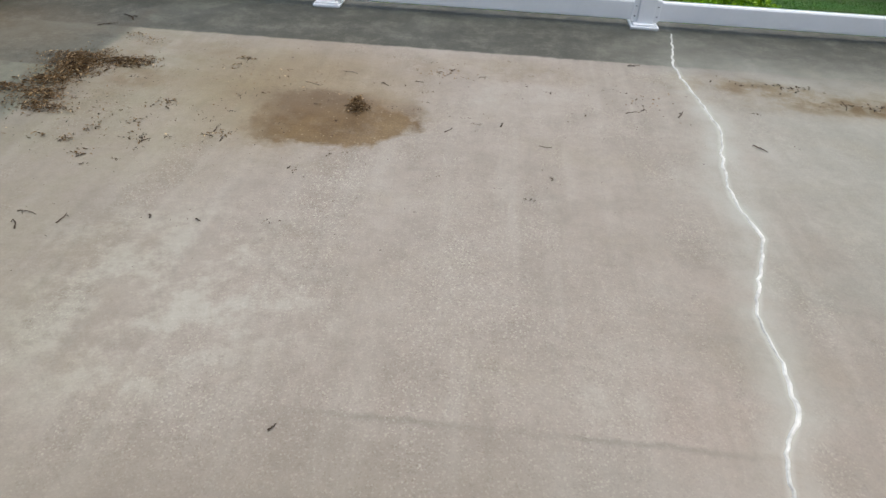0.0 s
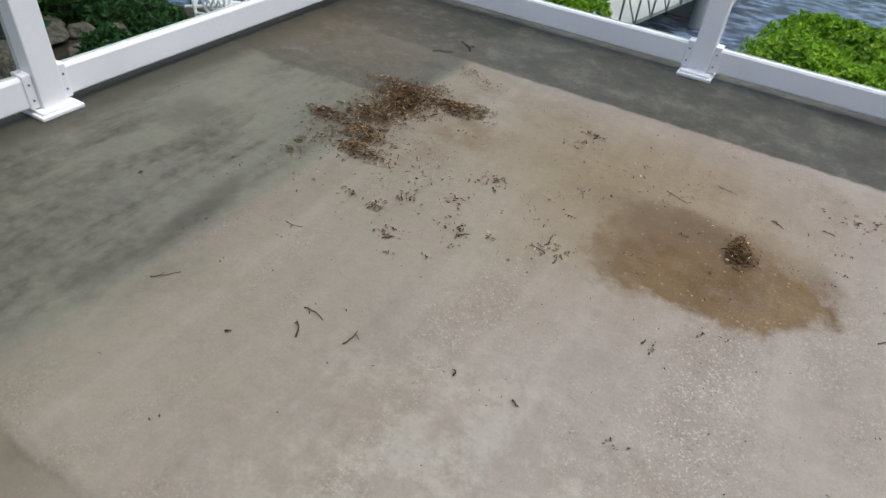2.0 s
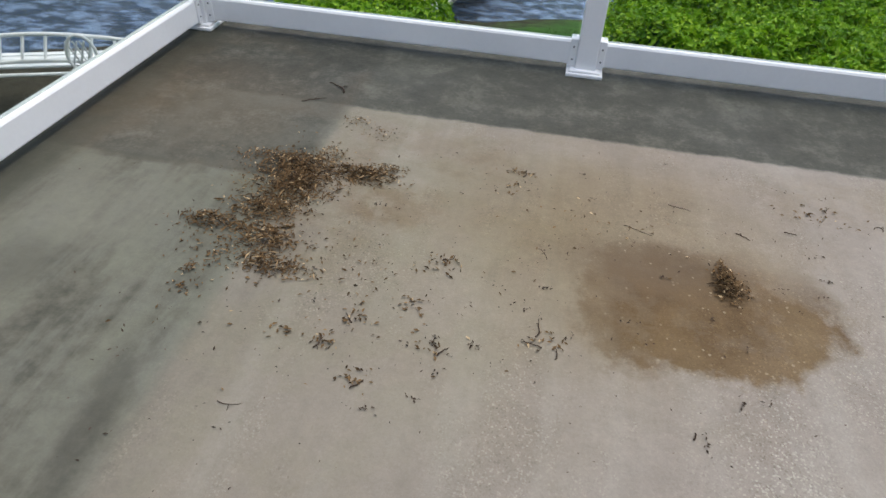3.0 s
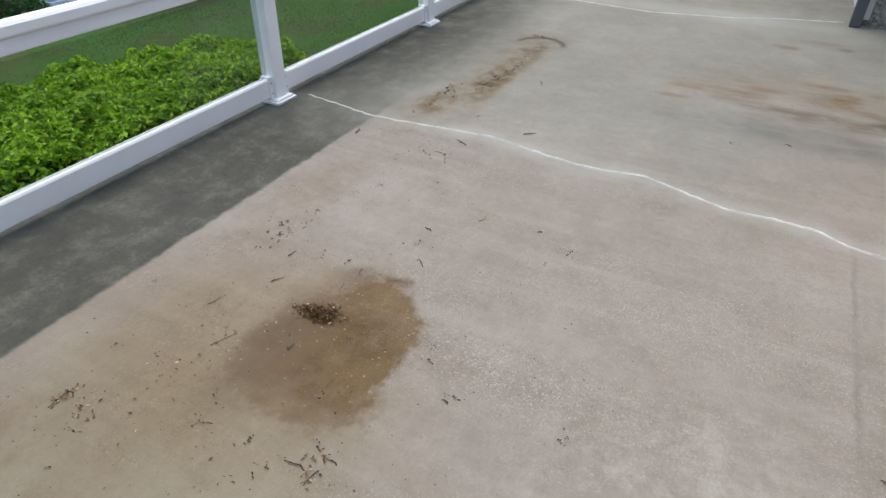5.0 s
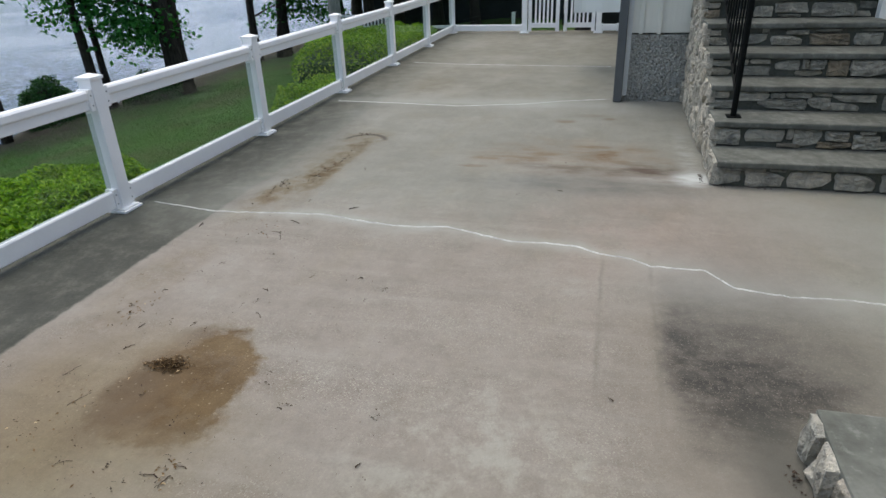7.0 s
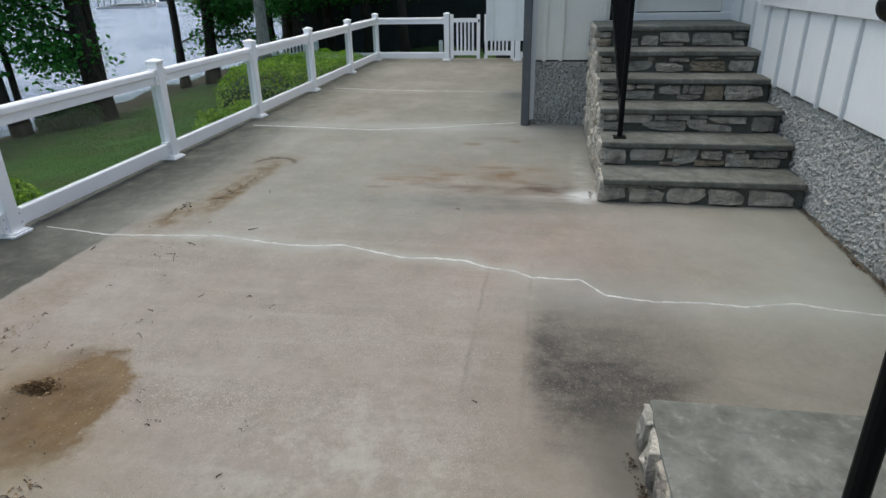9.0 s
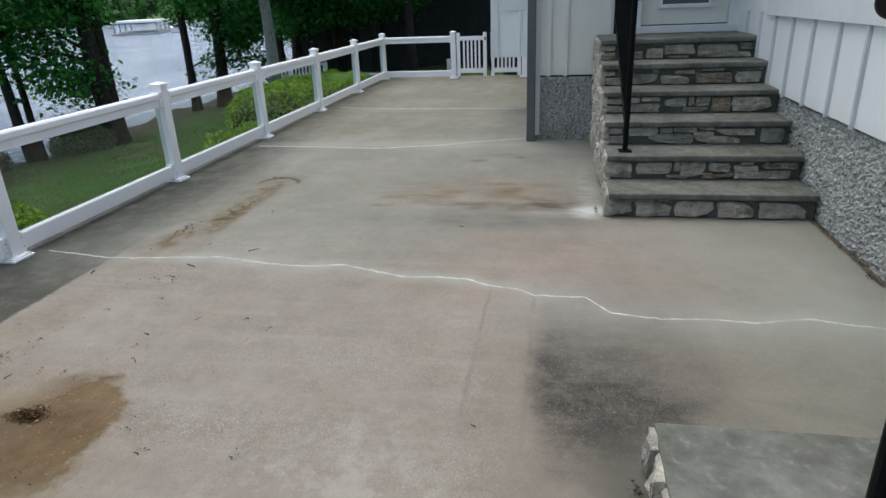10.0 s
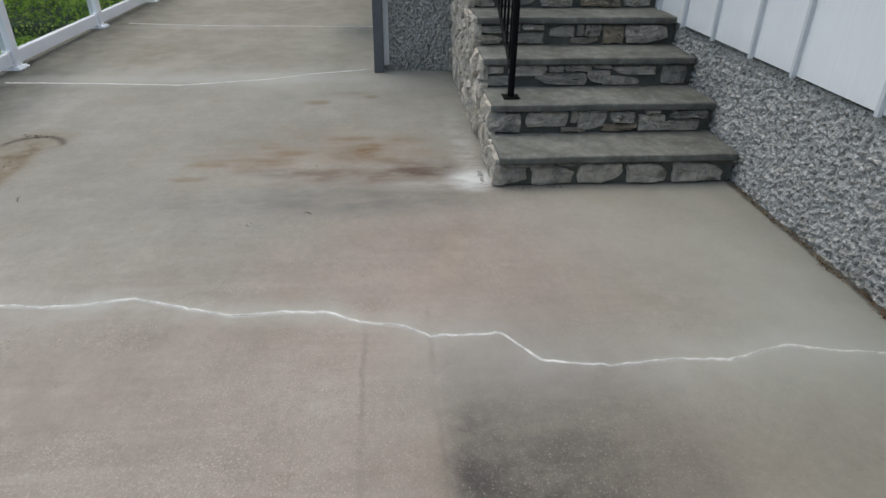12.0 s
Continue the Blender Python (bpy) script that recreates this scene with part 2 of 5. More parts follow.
    col = g.mix(g.mul(blob(g, x, y, -2.62, 2.40, 0.10, 0.12, 0.7, g.mul(fray, 0.8)), 0.5), col, (0.085, 0.08, 0.066))
    seam = g.mul(band(g, 3.02, 3.055, yf, 0.012), band(g, -2.8, -2.42, x, 0.04))
    col = g.mix(g.mul(seam, 0.5), col, (0.05, 0.048, 0.036))
    # very dark strip along the west railing
    west_strip = g.math("SUBTRACT", 1.0, g.step(-2.96, -2.80, g.add(x, g.mul(fray, 0.04))))
    col = g.mix(g.mul(west_strip, 0.75), col, (0.05, 0.05, 0.036))
    col = g.mix(g.mul(blob(g, x, y, -2.6, 3.5, 0.42, 0.36, 0.9, fray), 0.20), col, (0.28, 0.20, 0.13))
    # leaf-tea stains
    tea_fray = g.add(g.mul(g.add(g.noise(5.5, 5, 0.6), -0.5), 0.55), g.mul(fine_fray, 1.4))
    tu = g.math("POWER", g.math("ABSOLUTE", g.mul(g.add(x, 0.555), 1 / 0.40)), 3.2)
    tv = g.math("POWER", g.math("ABSOLUTE", g.mul(g.add(g.add(y, g.mul(x, -0.12)), -2.79), 1 / 0.295)), 3.2)
    tea_r = g.add(g.math("POWER", g.add(tu, tv), 1 / 3.2), tea_fray)
    tea = g.math("SUBTRACT", 1.0, g.step(0.82, 1.10, g.add(tea_r, g.mul(g.add(g.noise(26, 5, 0.7), -0.5), 0.35))))
    tea = g.mul(tea, g.math("SUBTRACT", 1.0, blob(g, x, y, -0.17, 2.47, 0.13, 0.13, 0.25, g.mul(fray, 0.3))))
    tea = g.mul(tea, g.math("SUBTRACT", 1.0, g.mul(g.step(2.78, 3.06, g.add(y, g.mul(g.add(x, 0.5), 0.25))), 0.75)))
    tea = g.mul(tea, g.add(0.45, g.mul(g.step(-1.02, -0.66, g.add(x, g.mul(fray, 0.12))), 0.55)))
    olive_halo = blob(g, x, y, -1.15, 2.80, 0.50, 0.55, 0.8, g.mul(fray, 0.6))
    col = g.mix(g.mul(olive_halo, 0.55), col, g.mix(1.0, col, (0.82, 0.77, 0.58), "MULTIPLY"))
    halo = blob(g, x, y, -0.78, 3.05, 0.50, 0.50, 0.7, g.mul(fray, 0.5))
    col = g.mix(g.mul(halo, 0.75), col, g.mix(1.0, col, (0.76, 0.66, 0.47), "MULTIPLY"))
    col = g.mix(g.mul(tea, g.add(0.85, g.mul(g.step(0.38, 0.62, g.noise(9, 6, 0.7)), 0.40))), col, g.mix(1.0, col, g.ramp(g.noise(4, 5, 0.6), [(0.36, (0.40, 0.290, 0.145)), (0.64, (0.64, 0.505, 0.315))]), "MULTIPLY"))
    col = g.mix(g.mul(blob(g, x, y, -0.72, 2.86, 0.22, 0.12, 0.8, g.mul(fray, 0.7)), 0.55), col, (0.13, 0.09, 0.06))
    chip2 = g.cells(62, "Color")
    pebbly = g.mul(g.math("MAXIMUM", blob(g, x, y, -0.48, 2.68, 0.34, 0.34, 0.7, g.mul(fray, 0.6)), blob(g, x, y, -0.62, 3.02, 0.30, 0.22, 0.8, g.mul(fray, 0.6))), g.step(0.36, 0.58, g.noise(7, 5, 0.6)))
    col = g.mix(g.mul(g.mul(g.math("SUBTRACT", 1.0, g.step(0.22, 0.34, g.cells(62))), g.step(0.80, 0.86, g.xyz(chip2)[0])), g.mul(pebbly, 0.50)), col, (0.46, 0.38, 0.28))
    patchy = g.add(0.35, g.mul(g.step(0.40, 0.58, g.noise(8, 6, 0.7)), 0.65))
    for cx, cy, rx, ry, amt in ((-1.62, 2.98, 0.17, 0.13, 0.5), (-1.9, 2.95, 0.3, 0.34, 0.35), (-1.55, 3.4, 0.35, 0.2, 0.3),
                                (1.62, 3.42, 0.26, 0.11, 0.8), (2.0, 3.27, 0.34, 0.11, 0.8), (2.5, 3.26, 0.55, 0.10, 0.65), (3.1, 3.28, 0.24, 0.22, 0.4), (2.2, 3.30, 1.0, 0.20, 0.35),
                                (-3.0, 3.7, 0.3, 0.5, 0.4), (0.2, 3.42, 0.5, 0.16, 0.25), (5.7, 3.3, 0.5, 0.3, 0.35), (1.3, 3.45, 0.3, 0.12, 0.35)):
        col = g.mix(g.mul(g.mul(blob(g, x, y, cx, cy, rx, ry, 0.4, fray), amt), patchy), col, g.mix(1.0, col, (0.60, 0.46, 0.25), "MULTIPLY"))
    ring = g.mul(band(g, 0.80, 1.0, g.math("SQRT", g.add(g.math("POWER", g.mul(g.add(x, -3.02), 1 / 0.22), 2.0), g.math("POWER", g.mul(g.add(y, -3.27), 1 / 0.21), 2.0))), 0.12), g.step(3.0, 3.1, x))
    col = g.mix(g.mul(ring, 0.85), col, (0.07, 0.05, 0.035))
    murk = blob(g, x, y, 2.9, 4.0, 1.9, 0.42, 0.7, g.mul(fray, 0.8))
    col = g.mix(g.mul(murk, 0.55), col, dirt)
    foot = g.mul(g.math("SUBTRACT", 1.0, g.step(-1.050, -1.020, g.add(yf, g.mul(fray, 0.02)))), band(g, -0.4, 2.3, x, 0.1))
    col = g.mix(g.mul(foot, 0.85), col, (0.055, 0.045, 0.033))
    # rust and lime by the stair foot
    wisp = g.step(0.38, 0.64, g.noise(6, 6, 0.62, stretch=(1.7, 0.6, 1)))
    ragged = g.add(g.mul(fray, 0.7), g.mul(fine_fray, 3.0))
    rusty = g.mul(blob(g, x, y, 2.80, 1.35, 0.45, 0.75, 0.5, fray), g.add(0.25, g.mul(wisp, 0.75)))
    col = g.mix(g.mul(rusty, 0.45), col, (0.27, 0.19, 0.125))
    for cx, cy, rx, ry, amt in ((2.80, 1.15, 0.13, 0.13, 0.95), (2.90, 1.10, 0.07, 0.10, 0.8), (2.68, 1.74, 0.075, 0.17, 0.85), (2.96, 1.73, 0.06, 0.10, 0.5), (2.82, 1.62, 0.05, 0.16, 0.55), (2.68, 0.98, 0.05, 0.10, 0.5), (2.67, 2.02, 0.06, 0.12, 0.5),
                                (3.08, 1.17, 0.04, 0.15, 0.55), (3.05, 0.80, 0.04, 0.13, 0.4), (3.95, 1.50, 0.07, 0.09, 0.65), (4.20, 1.25, 0.06, 0.14, 0.4), (4.08, 1.08, 0.05, 0.06, 0.5), (2.43, 2.12, 0.04, 0.10, 0.5)):
        col = g.mix(g.mul(g.mul(blob(g, x, y, cx, cy, rx, ry, 0.55, ragged), amt), g.add(0.35, g.mul(wisp, 0.65))), col, (0.185, 0.103, 0.043))
    for cx, cy, rx, ry, amt in ((2.50, 0.70, 0.10, 0.22, 0.85), (2.44, 0.86, 0.09, 0.22, 0.6), (2.50, 1.62, 0.07, 0.22, 0.6), (2.44, 1.25, 0.12, 0.30, 0.5), (2.62, 0.80, 0.10, 0.20, 0.35)):
        col = g.mix(g.mul(g.mul(blob(g, x, y, cx, cy, rx, ry, 0.7, ragged), amt), g.add(0.3, g.mul(wisp, 0.7))), col, (0.105, 0.072, 0.055))
    slick = g.mul(blob(g, x, y, 2.10, 1.25, 0.17, 0.85, 0.7, g.mul(fray, 0.6)), g.add(0.5, g.mul(wisp, 0.5)))
    col = g.mix(g.mul(slick, 0.72), col, (0.155, 0.150, 0.145))
    lime = g.mul(blob(g, x, y, 2.37, 0.46, 0.13, 0.12, 0.8, g.mul(fray, 0.6)), g.add(0.45, g.mul(wisp, 0.55)))
    spray = g.mul(blob(g, x, y, 2.28, 0.66, 0.08, 0.28, 0.7, g.mul(fray, 0.6)), wisp)
    col = g.mix(g.mul(spray, 0.35), col, (0.55, 0.55, 0.56))
    col = g.mix(g.mul(lime, 0.72), col, (0.86, 0.88, 0.93))
    splash = g.mul(blob(g, x, y, 2.85, 0.46, 0.75, 0.07, 0.8, g.mul(fray, 0.5)), wisp)
    col = g.mix(g.mul(splash, 0.40), col, (0.55, 0.55, 0.56))
    # soot below the near step
    edge_line = g.math("SUBTRACT", 1.0, g.step(0.72, 0.87, g.add(yf, g.mul(fray, 0.10))))
    soot = g.mul(blob(g, x, y, 0.02, 0.50, 0.52, 0.50, 0.75, g.mul(fray, 0.8)), edge_line)
    smear = g.add(g.mul(g.step(0.38, 0.62, g.noise(4, 6, 0.68, stretch=(1.9, 0.8, 1))), 0.7), g.mul(g.step(0.42, 0.58, g.noise(17, 5, 0.7)), 0.3))
    col = g.mix(g.mul(soot, g.add(0.30, g.mul(smear, 0.35))), col, g.ramp(g.noise(70, 4, 0.7), [(0.35, (0.075, 0.066, 0.060)), (0.7, (0.150, 0.130, 0.118))]))
    for cx, cy, rx, ry, amt in ((-0.03, 0.55, 0.20, 0.22, 0.95), (0.14, 0.74, 0.22, 0.09, 0.85), (-0.16, 0.40, 0.18, 0.24, 0.95), (-0.32, 0.62, 0.16, 0.18, 0.55), (0.36, 0.70, 0.14, 0.10, 0.45), (0.22, 0.40, 0.10, 0.16, 0.4)):
        col = g.mix(g.mul(g.mul(blob(g, x, y, cx, cy, rx, ry, 0.8, g.mul(fray, 0.9)), edge_line), g.mul(g.add(0.35, g.mul(smear, 0.65)), amt)), col, (0.036, 0.032, 0.030))
    col = g.mix(g.mul(g.step(0.86, 0.95, s0), g.mul(soot, 0.35)), col, (0.34, 0.28, 0.24))
    col = g.mix(g.mul(g.mul(round_chip, g.step(0.92, 0.95, g.xyz(chip)[1])), g.mul(soot, 0.3)), col, (0.50, 0.46, 0.42))
    col = g.mix(g.mul(g.mul(blob(g, x, y, 0.50, 0.50, 0.5, 0.40, 0.9, fray), edge_line), 0.30), col, (0.17, 0.16, 0.155))
    # dark patch along the near stair's flank, and a small dark spot by the house
    col = g.mix(g.mul(blob(g, x, y, -0.62, 0.46, 0.32, 0.12, 0.8, g.mul(fray, 0.5)), 0.75), col, (0.09, 0.085, 0.075))
    col = g.mix(g.mul(blob(g, x, y, 0.17, -0.78, 0.065, 0.06, 0.25, g.mul(fray, 0.2)), 0.8), col, (0.07, 0.06, 0.055))
    # pale scoured skirts by the far joints and the house
    for cx, cy, rx, ry, amt in ((4.75, 1.6, 0.5, 0.9, 0.35), (7.0, 1.5, 1.2, 0.5, 0.4), (1.7, -0.4, 0.7, 0.6, 0.22), (1.2, -0.75, 0.7, 0.25, 0.25), (4.7, 2.8, 0.16, 1.5, 0.4), (7.15, 2.6, 0.14, 1.5, 0.3)):
        col = g.mix(g.mul(blob(g, x, y, cx, cy, rx, ry, 0.8, g.mul(fray, 0.5)), amt), col, (0.47, 0.46, 0.44))
    col = g.mix(g.mul(g.step(0.56, 0.7, g.noise(1.3, 5, 0.6)), g.mul(g.step(1.0, 2.0, x), 0.3)), col, (0.28, 0.25, 0.21))
    col = g.mix(g.mul(g.step(4.7, 5.6, g.add(x, fray)), 0.4), col, g.ramp(mid, [(0.35, (0.18, 0.155, 0.12)), (0.65, (0.27, 0.24, 0.20))]))
    h = g.add(g.mul(fine, 0.5), g.mul(g.xyz(sand)[0], g.add(0.12, g.mul(worn, 0.3))))
    col = g.mix(1.0, col, (0.700, 0.718, 0.668), "MULTIPLY")
    rough = g.math("SUBTRACT", 0.86, g.mul(g.step(0.45, 0.7, big), 0.22))
    return g.done(col, rough, g.bump(h, 0.5, 0.004), spec=0.35)


def plain(name, colour, rough=0.5, vary=0.08, scale=6.0, bump=0.1, metal=0.0, spec=0.4, fine=60.0):
    """Paint, vinyl or metal with slight blotches and grain."""
    g = Graph(name)
    n1, n2 = g.noise(scale, 5), g.noise(fine, 3)
    lo = tuple(c * (1 - vary) for c in colour)
    hi = tuple(min(1, c * (1 + vary)) for c in colour)
    col = g.mix(g.step(0.3, 0.7, g.add(g.mul(n1, 0.7), g.mul(n2, 0.3))), lo, hi)
    r = g.add(rough - 0.06, g.mul(n1, 0.12))
    return g.done(col, r, g.bump(n2, bump, 0.002), metal, spec)


def stone_mat(name="field_stone", share=0.0, tone=(0.27, 0.18, 0.095)):
    g = Graph(name)
    r = g.rand()
    base = g.ramp(r, [(0.0, (0.28, 0.272, 0.236)), (0.35, (0.37, 0.355, 0.305)), (0.7, (0.47, 0.44, 0.375)), (0.93, (0.36, 0.33, 0.27)), (0.97, (0.30, 0.265, 0.21)), (1.0, (0.26, 0.25, 0.225))])
    base = g.mix(share, base, tone)
    n1, n2 = g.noise(14, 6, 0.65), g.noise(70, 4, 0.6)
    col = g.mix(g.step(0.35, 0.7, n1), base, g.mix(1.0, base, (1.45, 1.42, 1.38), "MULTIPLY"))
    col = g.mix(g.mul(g.step(0.52, 0.68, g.noise(6, 5)), 0.5), col, (0.085, 0.085, 0.078))
    col = g.mix(g.mul(g.step(0.58, 0.72, n2), 0.4), col, (0.36, 0.35, 0.32))
    return g.done(col, 0.85, g.bump(g.add(n1, g.mul(n2, 0.5)), 1.0, 0.045), spec=0.25)


def mortar_mat():
    g = Graph("grey_mortar")
    n1, n2 = g.noise(5, 5), g.noise(55, 4)
    col = g.ramp(g.add(g.mul(n1, 0.6), g.mul(n2, 0.4)), [(0.35, (0.075, 0.078, 0.064)), (0.65, (0.145, 0.148, 0.125))])
    return g.done(col, 0.9, g.bump(n2, 0.6, 0.006), spec=0.25)


def tread_mat():
    g = Graph("step_concrete")
    n1, n2, n3 = g.noise(3.5, 6, 0.6), g.noise(45, 4, 0.6), g.noise(11, 5, 0.6)
    col = g.ramp(g.add(g.mul(n1, 0.55), g.mul(n3, 0.45)), [(0.35, (0.072, 0.075, 0.062)), (0.5, (0.126, 0.130, 0.112)), (0.66, (0.196, 0.200, 0.176))])
    col = g.mix(g.mul(g.step(0.6, 0.72, n2), 0.35), col, (0.09, 0.088, 0.08))
    col = g.mix(g.mul(g.step(0.56, 0.66, g.noise(22, 6, 0.7)), 0.18), col, (0.36, 0.36, 0.335))
    lichen = g.mul(g.step(0.50, 0.64, g.noise(3.0, 6, 0.7)), g.step(0.40, 0.60, g.noise(34, 5, 0.7)))
    col = g.mix(g.mul(lichen, 0.30), col, (0.25, 0.26, 0.235))
    col = g.mix(g.mul(g.step(0.54, 0.70, g.noise(6.5, 6, 0.7)), 0.45), col, (0.062, 0.066, 0.055))
    return g.done(col, 0.8, g.bump(g.add(n2, g.mul(n3, 0.6)), 0.4, 0.004), spec=0.35)


def pebble_mat():
    """Exposed aggregate: rough pebble stucco."""
    g = Graph("pebble_dash")
    wob = g.n("VectorMath", 0, {0: g.pos, 1: g.n("VectorMath", 0, {0: g.n("TexNoise", "Color", {"Vector": g.pos, "Scale": 18.0, "Detail": 3.0}), 1: (0.04, 0.04, 0.04)}, operation="MULTIPLY")}, operation="ADD")
    d, tint = g.cells(78, "Distance", wob), g.cells(78, "Color", wob)
    d2 = g.cells(190, "Distance", wob)
    base = g.ramp(g.xyz(tint)[0], [(0.0, (0.38, 0.380, 0.345)), (0.4, (0.44, 0.442, 0.405)), (0.8, (0.50, 0.502, 0.462)), (1.0, (0.60, 0.60, 0.56))])
    # pits and gaps between pebbles: their fine shadows painted dark into the colour
    pit = g.step(0.57, 0.63, g.noise(48, 4, 0.62))
    col = g.mix(g.mul(g.step(0.45, 0.8, d), 0.20), base, (0.20, 0.20, 0.195))
    col = g.mix(g.mul(pit, 0.62), col, (0.10, 0.10, 0.09))
    col = g.mix(g.mul(g.step(0.5, 0.72, g.noise(2.2, 4)), 0.35), col, (0.20, 0.20, 0.185))
    # browner, darker patches towards the foot of the wall
    low_brown = g.mul(g.math("SUBTRACT", 1.0, g.step(0.02, 0.20, g.add(g.xyz()[2], g.mul(g.noise(9), 0.12)))), g.step(0.4, 0.6, g.noise(6, 5)))
    col = g.mix(g.mul(low_brown, 0.45), col, (0.21, 0.185, 0.135))
    h = g.math("SUBTRACT", g.add(g.mul(d2, -0.3), g.mul(d, -1.0)), g.mul(pit, 0.9))
    return g.done(col, 0.88, g.bump(h, 0.9, 0.010), spec=0.25)


def siding_mat(name="painted_board", tone=(1.0, 1.0, 1.0)):
    g = Graph(name)
    x, y, z = g.xyz()
    grain = g.noise(9, 5, 0.6, stretch=(6, 6, 0.35))
    n1 = g.noise(1.6, 4)
    col = g.ramp(g.add(g.mul(grain, 0.45), g.mul(n1, 0.55)), [(0.33, (0.75, 0.775, 0.76)), (0.66, (0.83, 0.85, 0.835))])
    col = g.mix(g.mul(g.math("SUBTRACT", 1.0, g.step(0.72, 0.9, g.add(z, g.mul(g.noise(7), 0.12)))), 0.22), col, (0.44, 0.44, 0.40))
    col = g.mix(1.0, col, tone, "MULTIPLY")
    return g.done(col, 0.62, g.bump(grain, 0.25, 0.003), spec=0.3)


def leaf_mat(name, a, b, c, rough=0.45):
    g = Graph(name)
    r = g.island()
    col = g.ramp(r, [(0.0, a), (0.55, b), (1.0, c)])
    col = g.mix(g.mul(g.step(0.35, 0.65, g.noise(1.1, 3)), 0.3), col, a)
    d = g.t.nodes.new("ShaderNodeBsdfPrincipled")
    g.put(d.inputs["Base Color"], col)
    g.put(d.inputs["Roughness"], rough)
    d.inputs["Specular IOR Level"].default_value = 0.2
    tr = g.t.nodes.new("ShaderNodeBsdfTranslucent")
    g.put(tr.inputs["Color"], g.mix(1.0, col, (1.3, 1.35, 0.6), "MULTIPLY"))
    mx = g.t.nodes.new("ShaderNodeMixShader")
    mx.inputs[0].default_value = 0.3
    g.t.links.new(d.outputs[0], mx.inputs[1])
    g.t.links.new(tr.outputs[0], mx.inputs[2])
    g.t.links.new(mx.outputs[0], g.out.inputs[0])
    return g.m


def bark_mat(name, a, b):
    g = Graph(name)
    n = g.noise(7, 6, 0.65, stretch=(3, 3, 0.5))
    return g.done(g.ramp(n, [(0.35, a), (0.65, b)]), 0.9, g.bump(n, 0.9, 0.04), spec=0.2)


def ground_mat():
    g = Graph("lawn_and_shore")
    x, y, z = g.xyz()
    n1, n2, n3 = g.noise(0.7, 5), g.noise(5, 5), g.noise(40, 4, 0.7)
    grass = g.ramp(g.add(g.mul(n2, 0.5), g.mul(n3, 0.5)), [(0.3, (0.035, 0.095, 0.018)), (0.5, (0.060, 0.145, 0.028)), (0.7, (0.10, 0.20, 0.045))])
    dry = g.ramp(n3, [(0.3, (0.055, 0.07, 0.025)), (0.7, (0.115, 0.115, 0.05))])
    grass = g.mix(g.mul(g.step(0.44, 0.62, n1), 0.65), grass, dry)
    grass = g.mix(g.mul(g.step(0.50, 0.70, g.noise(2.2, 5, 0.6)), 0.45), grass, (0.10, 0.135, 0.045))
    soil = g.ramp(g.add(g.mul(n2, 0.5), g.mul(n3, 0.5)), [(0.35, (0.034, 0.031, 0.021)), (0.65, (0.085, 0.074, 0.052))])
    wild = g.add(z, g.mul(g.add(n2, -0.5), 0.45))
    col = g.mix(g.step(-1.98, -2.2, wild), grass, soil)
    col = g.mix(g.mul(g.step(7.5, 9.5, g.add(x, n2)), g.step(-1.72, -1.95, wild)), col, soil)
    bare = g.math("SUBTRACT", 1.0, g.step(-5.2, -3.8, g.add(x, n2)))
    col = g.mix(bare, col, soil)
    return g.done(col, 0.95, g.bump(g.add(n3, g.mul(n2, 0.7)), 0.8, 0.05), spec=0.2)


def water_mat():
    g = Graph("lake_water")
    w = g.noise(2.4, 6, 0.62, stretch=(1.0, 1.7, 1))
    w2 = g.noise(0.35, 4, 0.6, stretch=(1.0, 1.8, 1))
    # pale ripple crests: reflected sky put into the base colour
    col = g.mix(g.step(0.4, 0.65, w), (0.012, 0.040, 0.10), (0.24, 0.34, 0.54))
    # paler again to the east, painted as bright sky mirrored at a grazing angle
    sky_sheen = g.mul(g.step(9, 24, g.pos_x()), g.add(0.42, g.mul(g.step(0.35, 0.65, g.noise(0.12, 3)), 0.35)))
    col = g.mix(sky_sheen, col, (0.50, 0.58, 0.70))
    return g.done(col, 0.12, g.bump(g.add(w, g.mul(w2, 1.2)), 1.0, 0.26), spec=1.0)


def glass_mat(name, tint, gloss=0.06):
    g = Graph(name)
    tr = g.t.nodes.new("ShaderNodeBsdfTransparent")
    g.put(tr.inputs[0], tint)
    gl = g.t.nodes.new("ShaderNodeBsdfGlossy")
    gl.inputs["Roughness"].default_value = 0.03
    fr = g.n("Fresnel", 0, {"IOR": 1.45})
    mx = g.t.nodes.new("ShaderNodeMixShader")
    g.put(mx.inputs[0], g.mul(fr, 0.12))
    g.t.links.new(tr.outputs[0], mx.inputs[1])
    g.t.links.new(gl.outputs[0], mx.inputs[2])
    g.t.links.new(mx.outputs[0], g.out.inputs[0])
    return g.m


def litter_mat(name, a, b, c):
    g = Graph(name)
    col = g.ramp(g.island(), [(0.0, a), (0.6, b), (0.90, tuple(1.3 * v for v in b)), (1.0, c)])
    return g.done(col, 0.9, g.bump(g.noise(120), 0.4, 0.002), spec=0.2)


FLOOR = concrete_floor()
VINYL = plain("white_vinyl", (0.92, 0.92, 0.92), 0.38, 0.03, 3, 0.04)
SCREW = plain("dull_screw", (0.16, 0.16, 0.16), 0.5, 0.2, 20, 0.1, 0.7)
GLASS = glass_mat("smoked_glass", (0.84, 0.87, 0.85))
PANE = plain("dark_window_glass", (0.03, 0.045, 0.06), 0.06, 0.1, 2, 0.0, 0.0, 0.8)
STONE, MORTAR, TREAD, PEBBLE, SIDING = stone_mat(), mortar_mat(), tread_mat(), pebble_mat(), siding_mat()
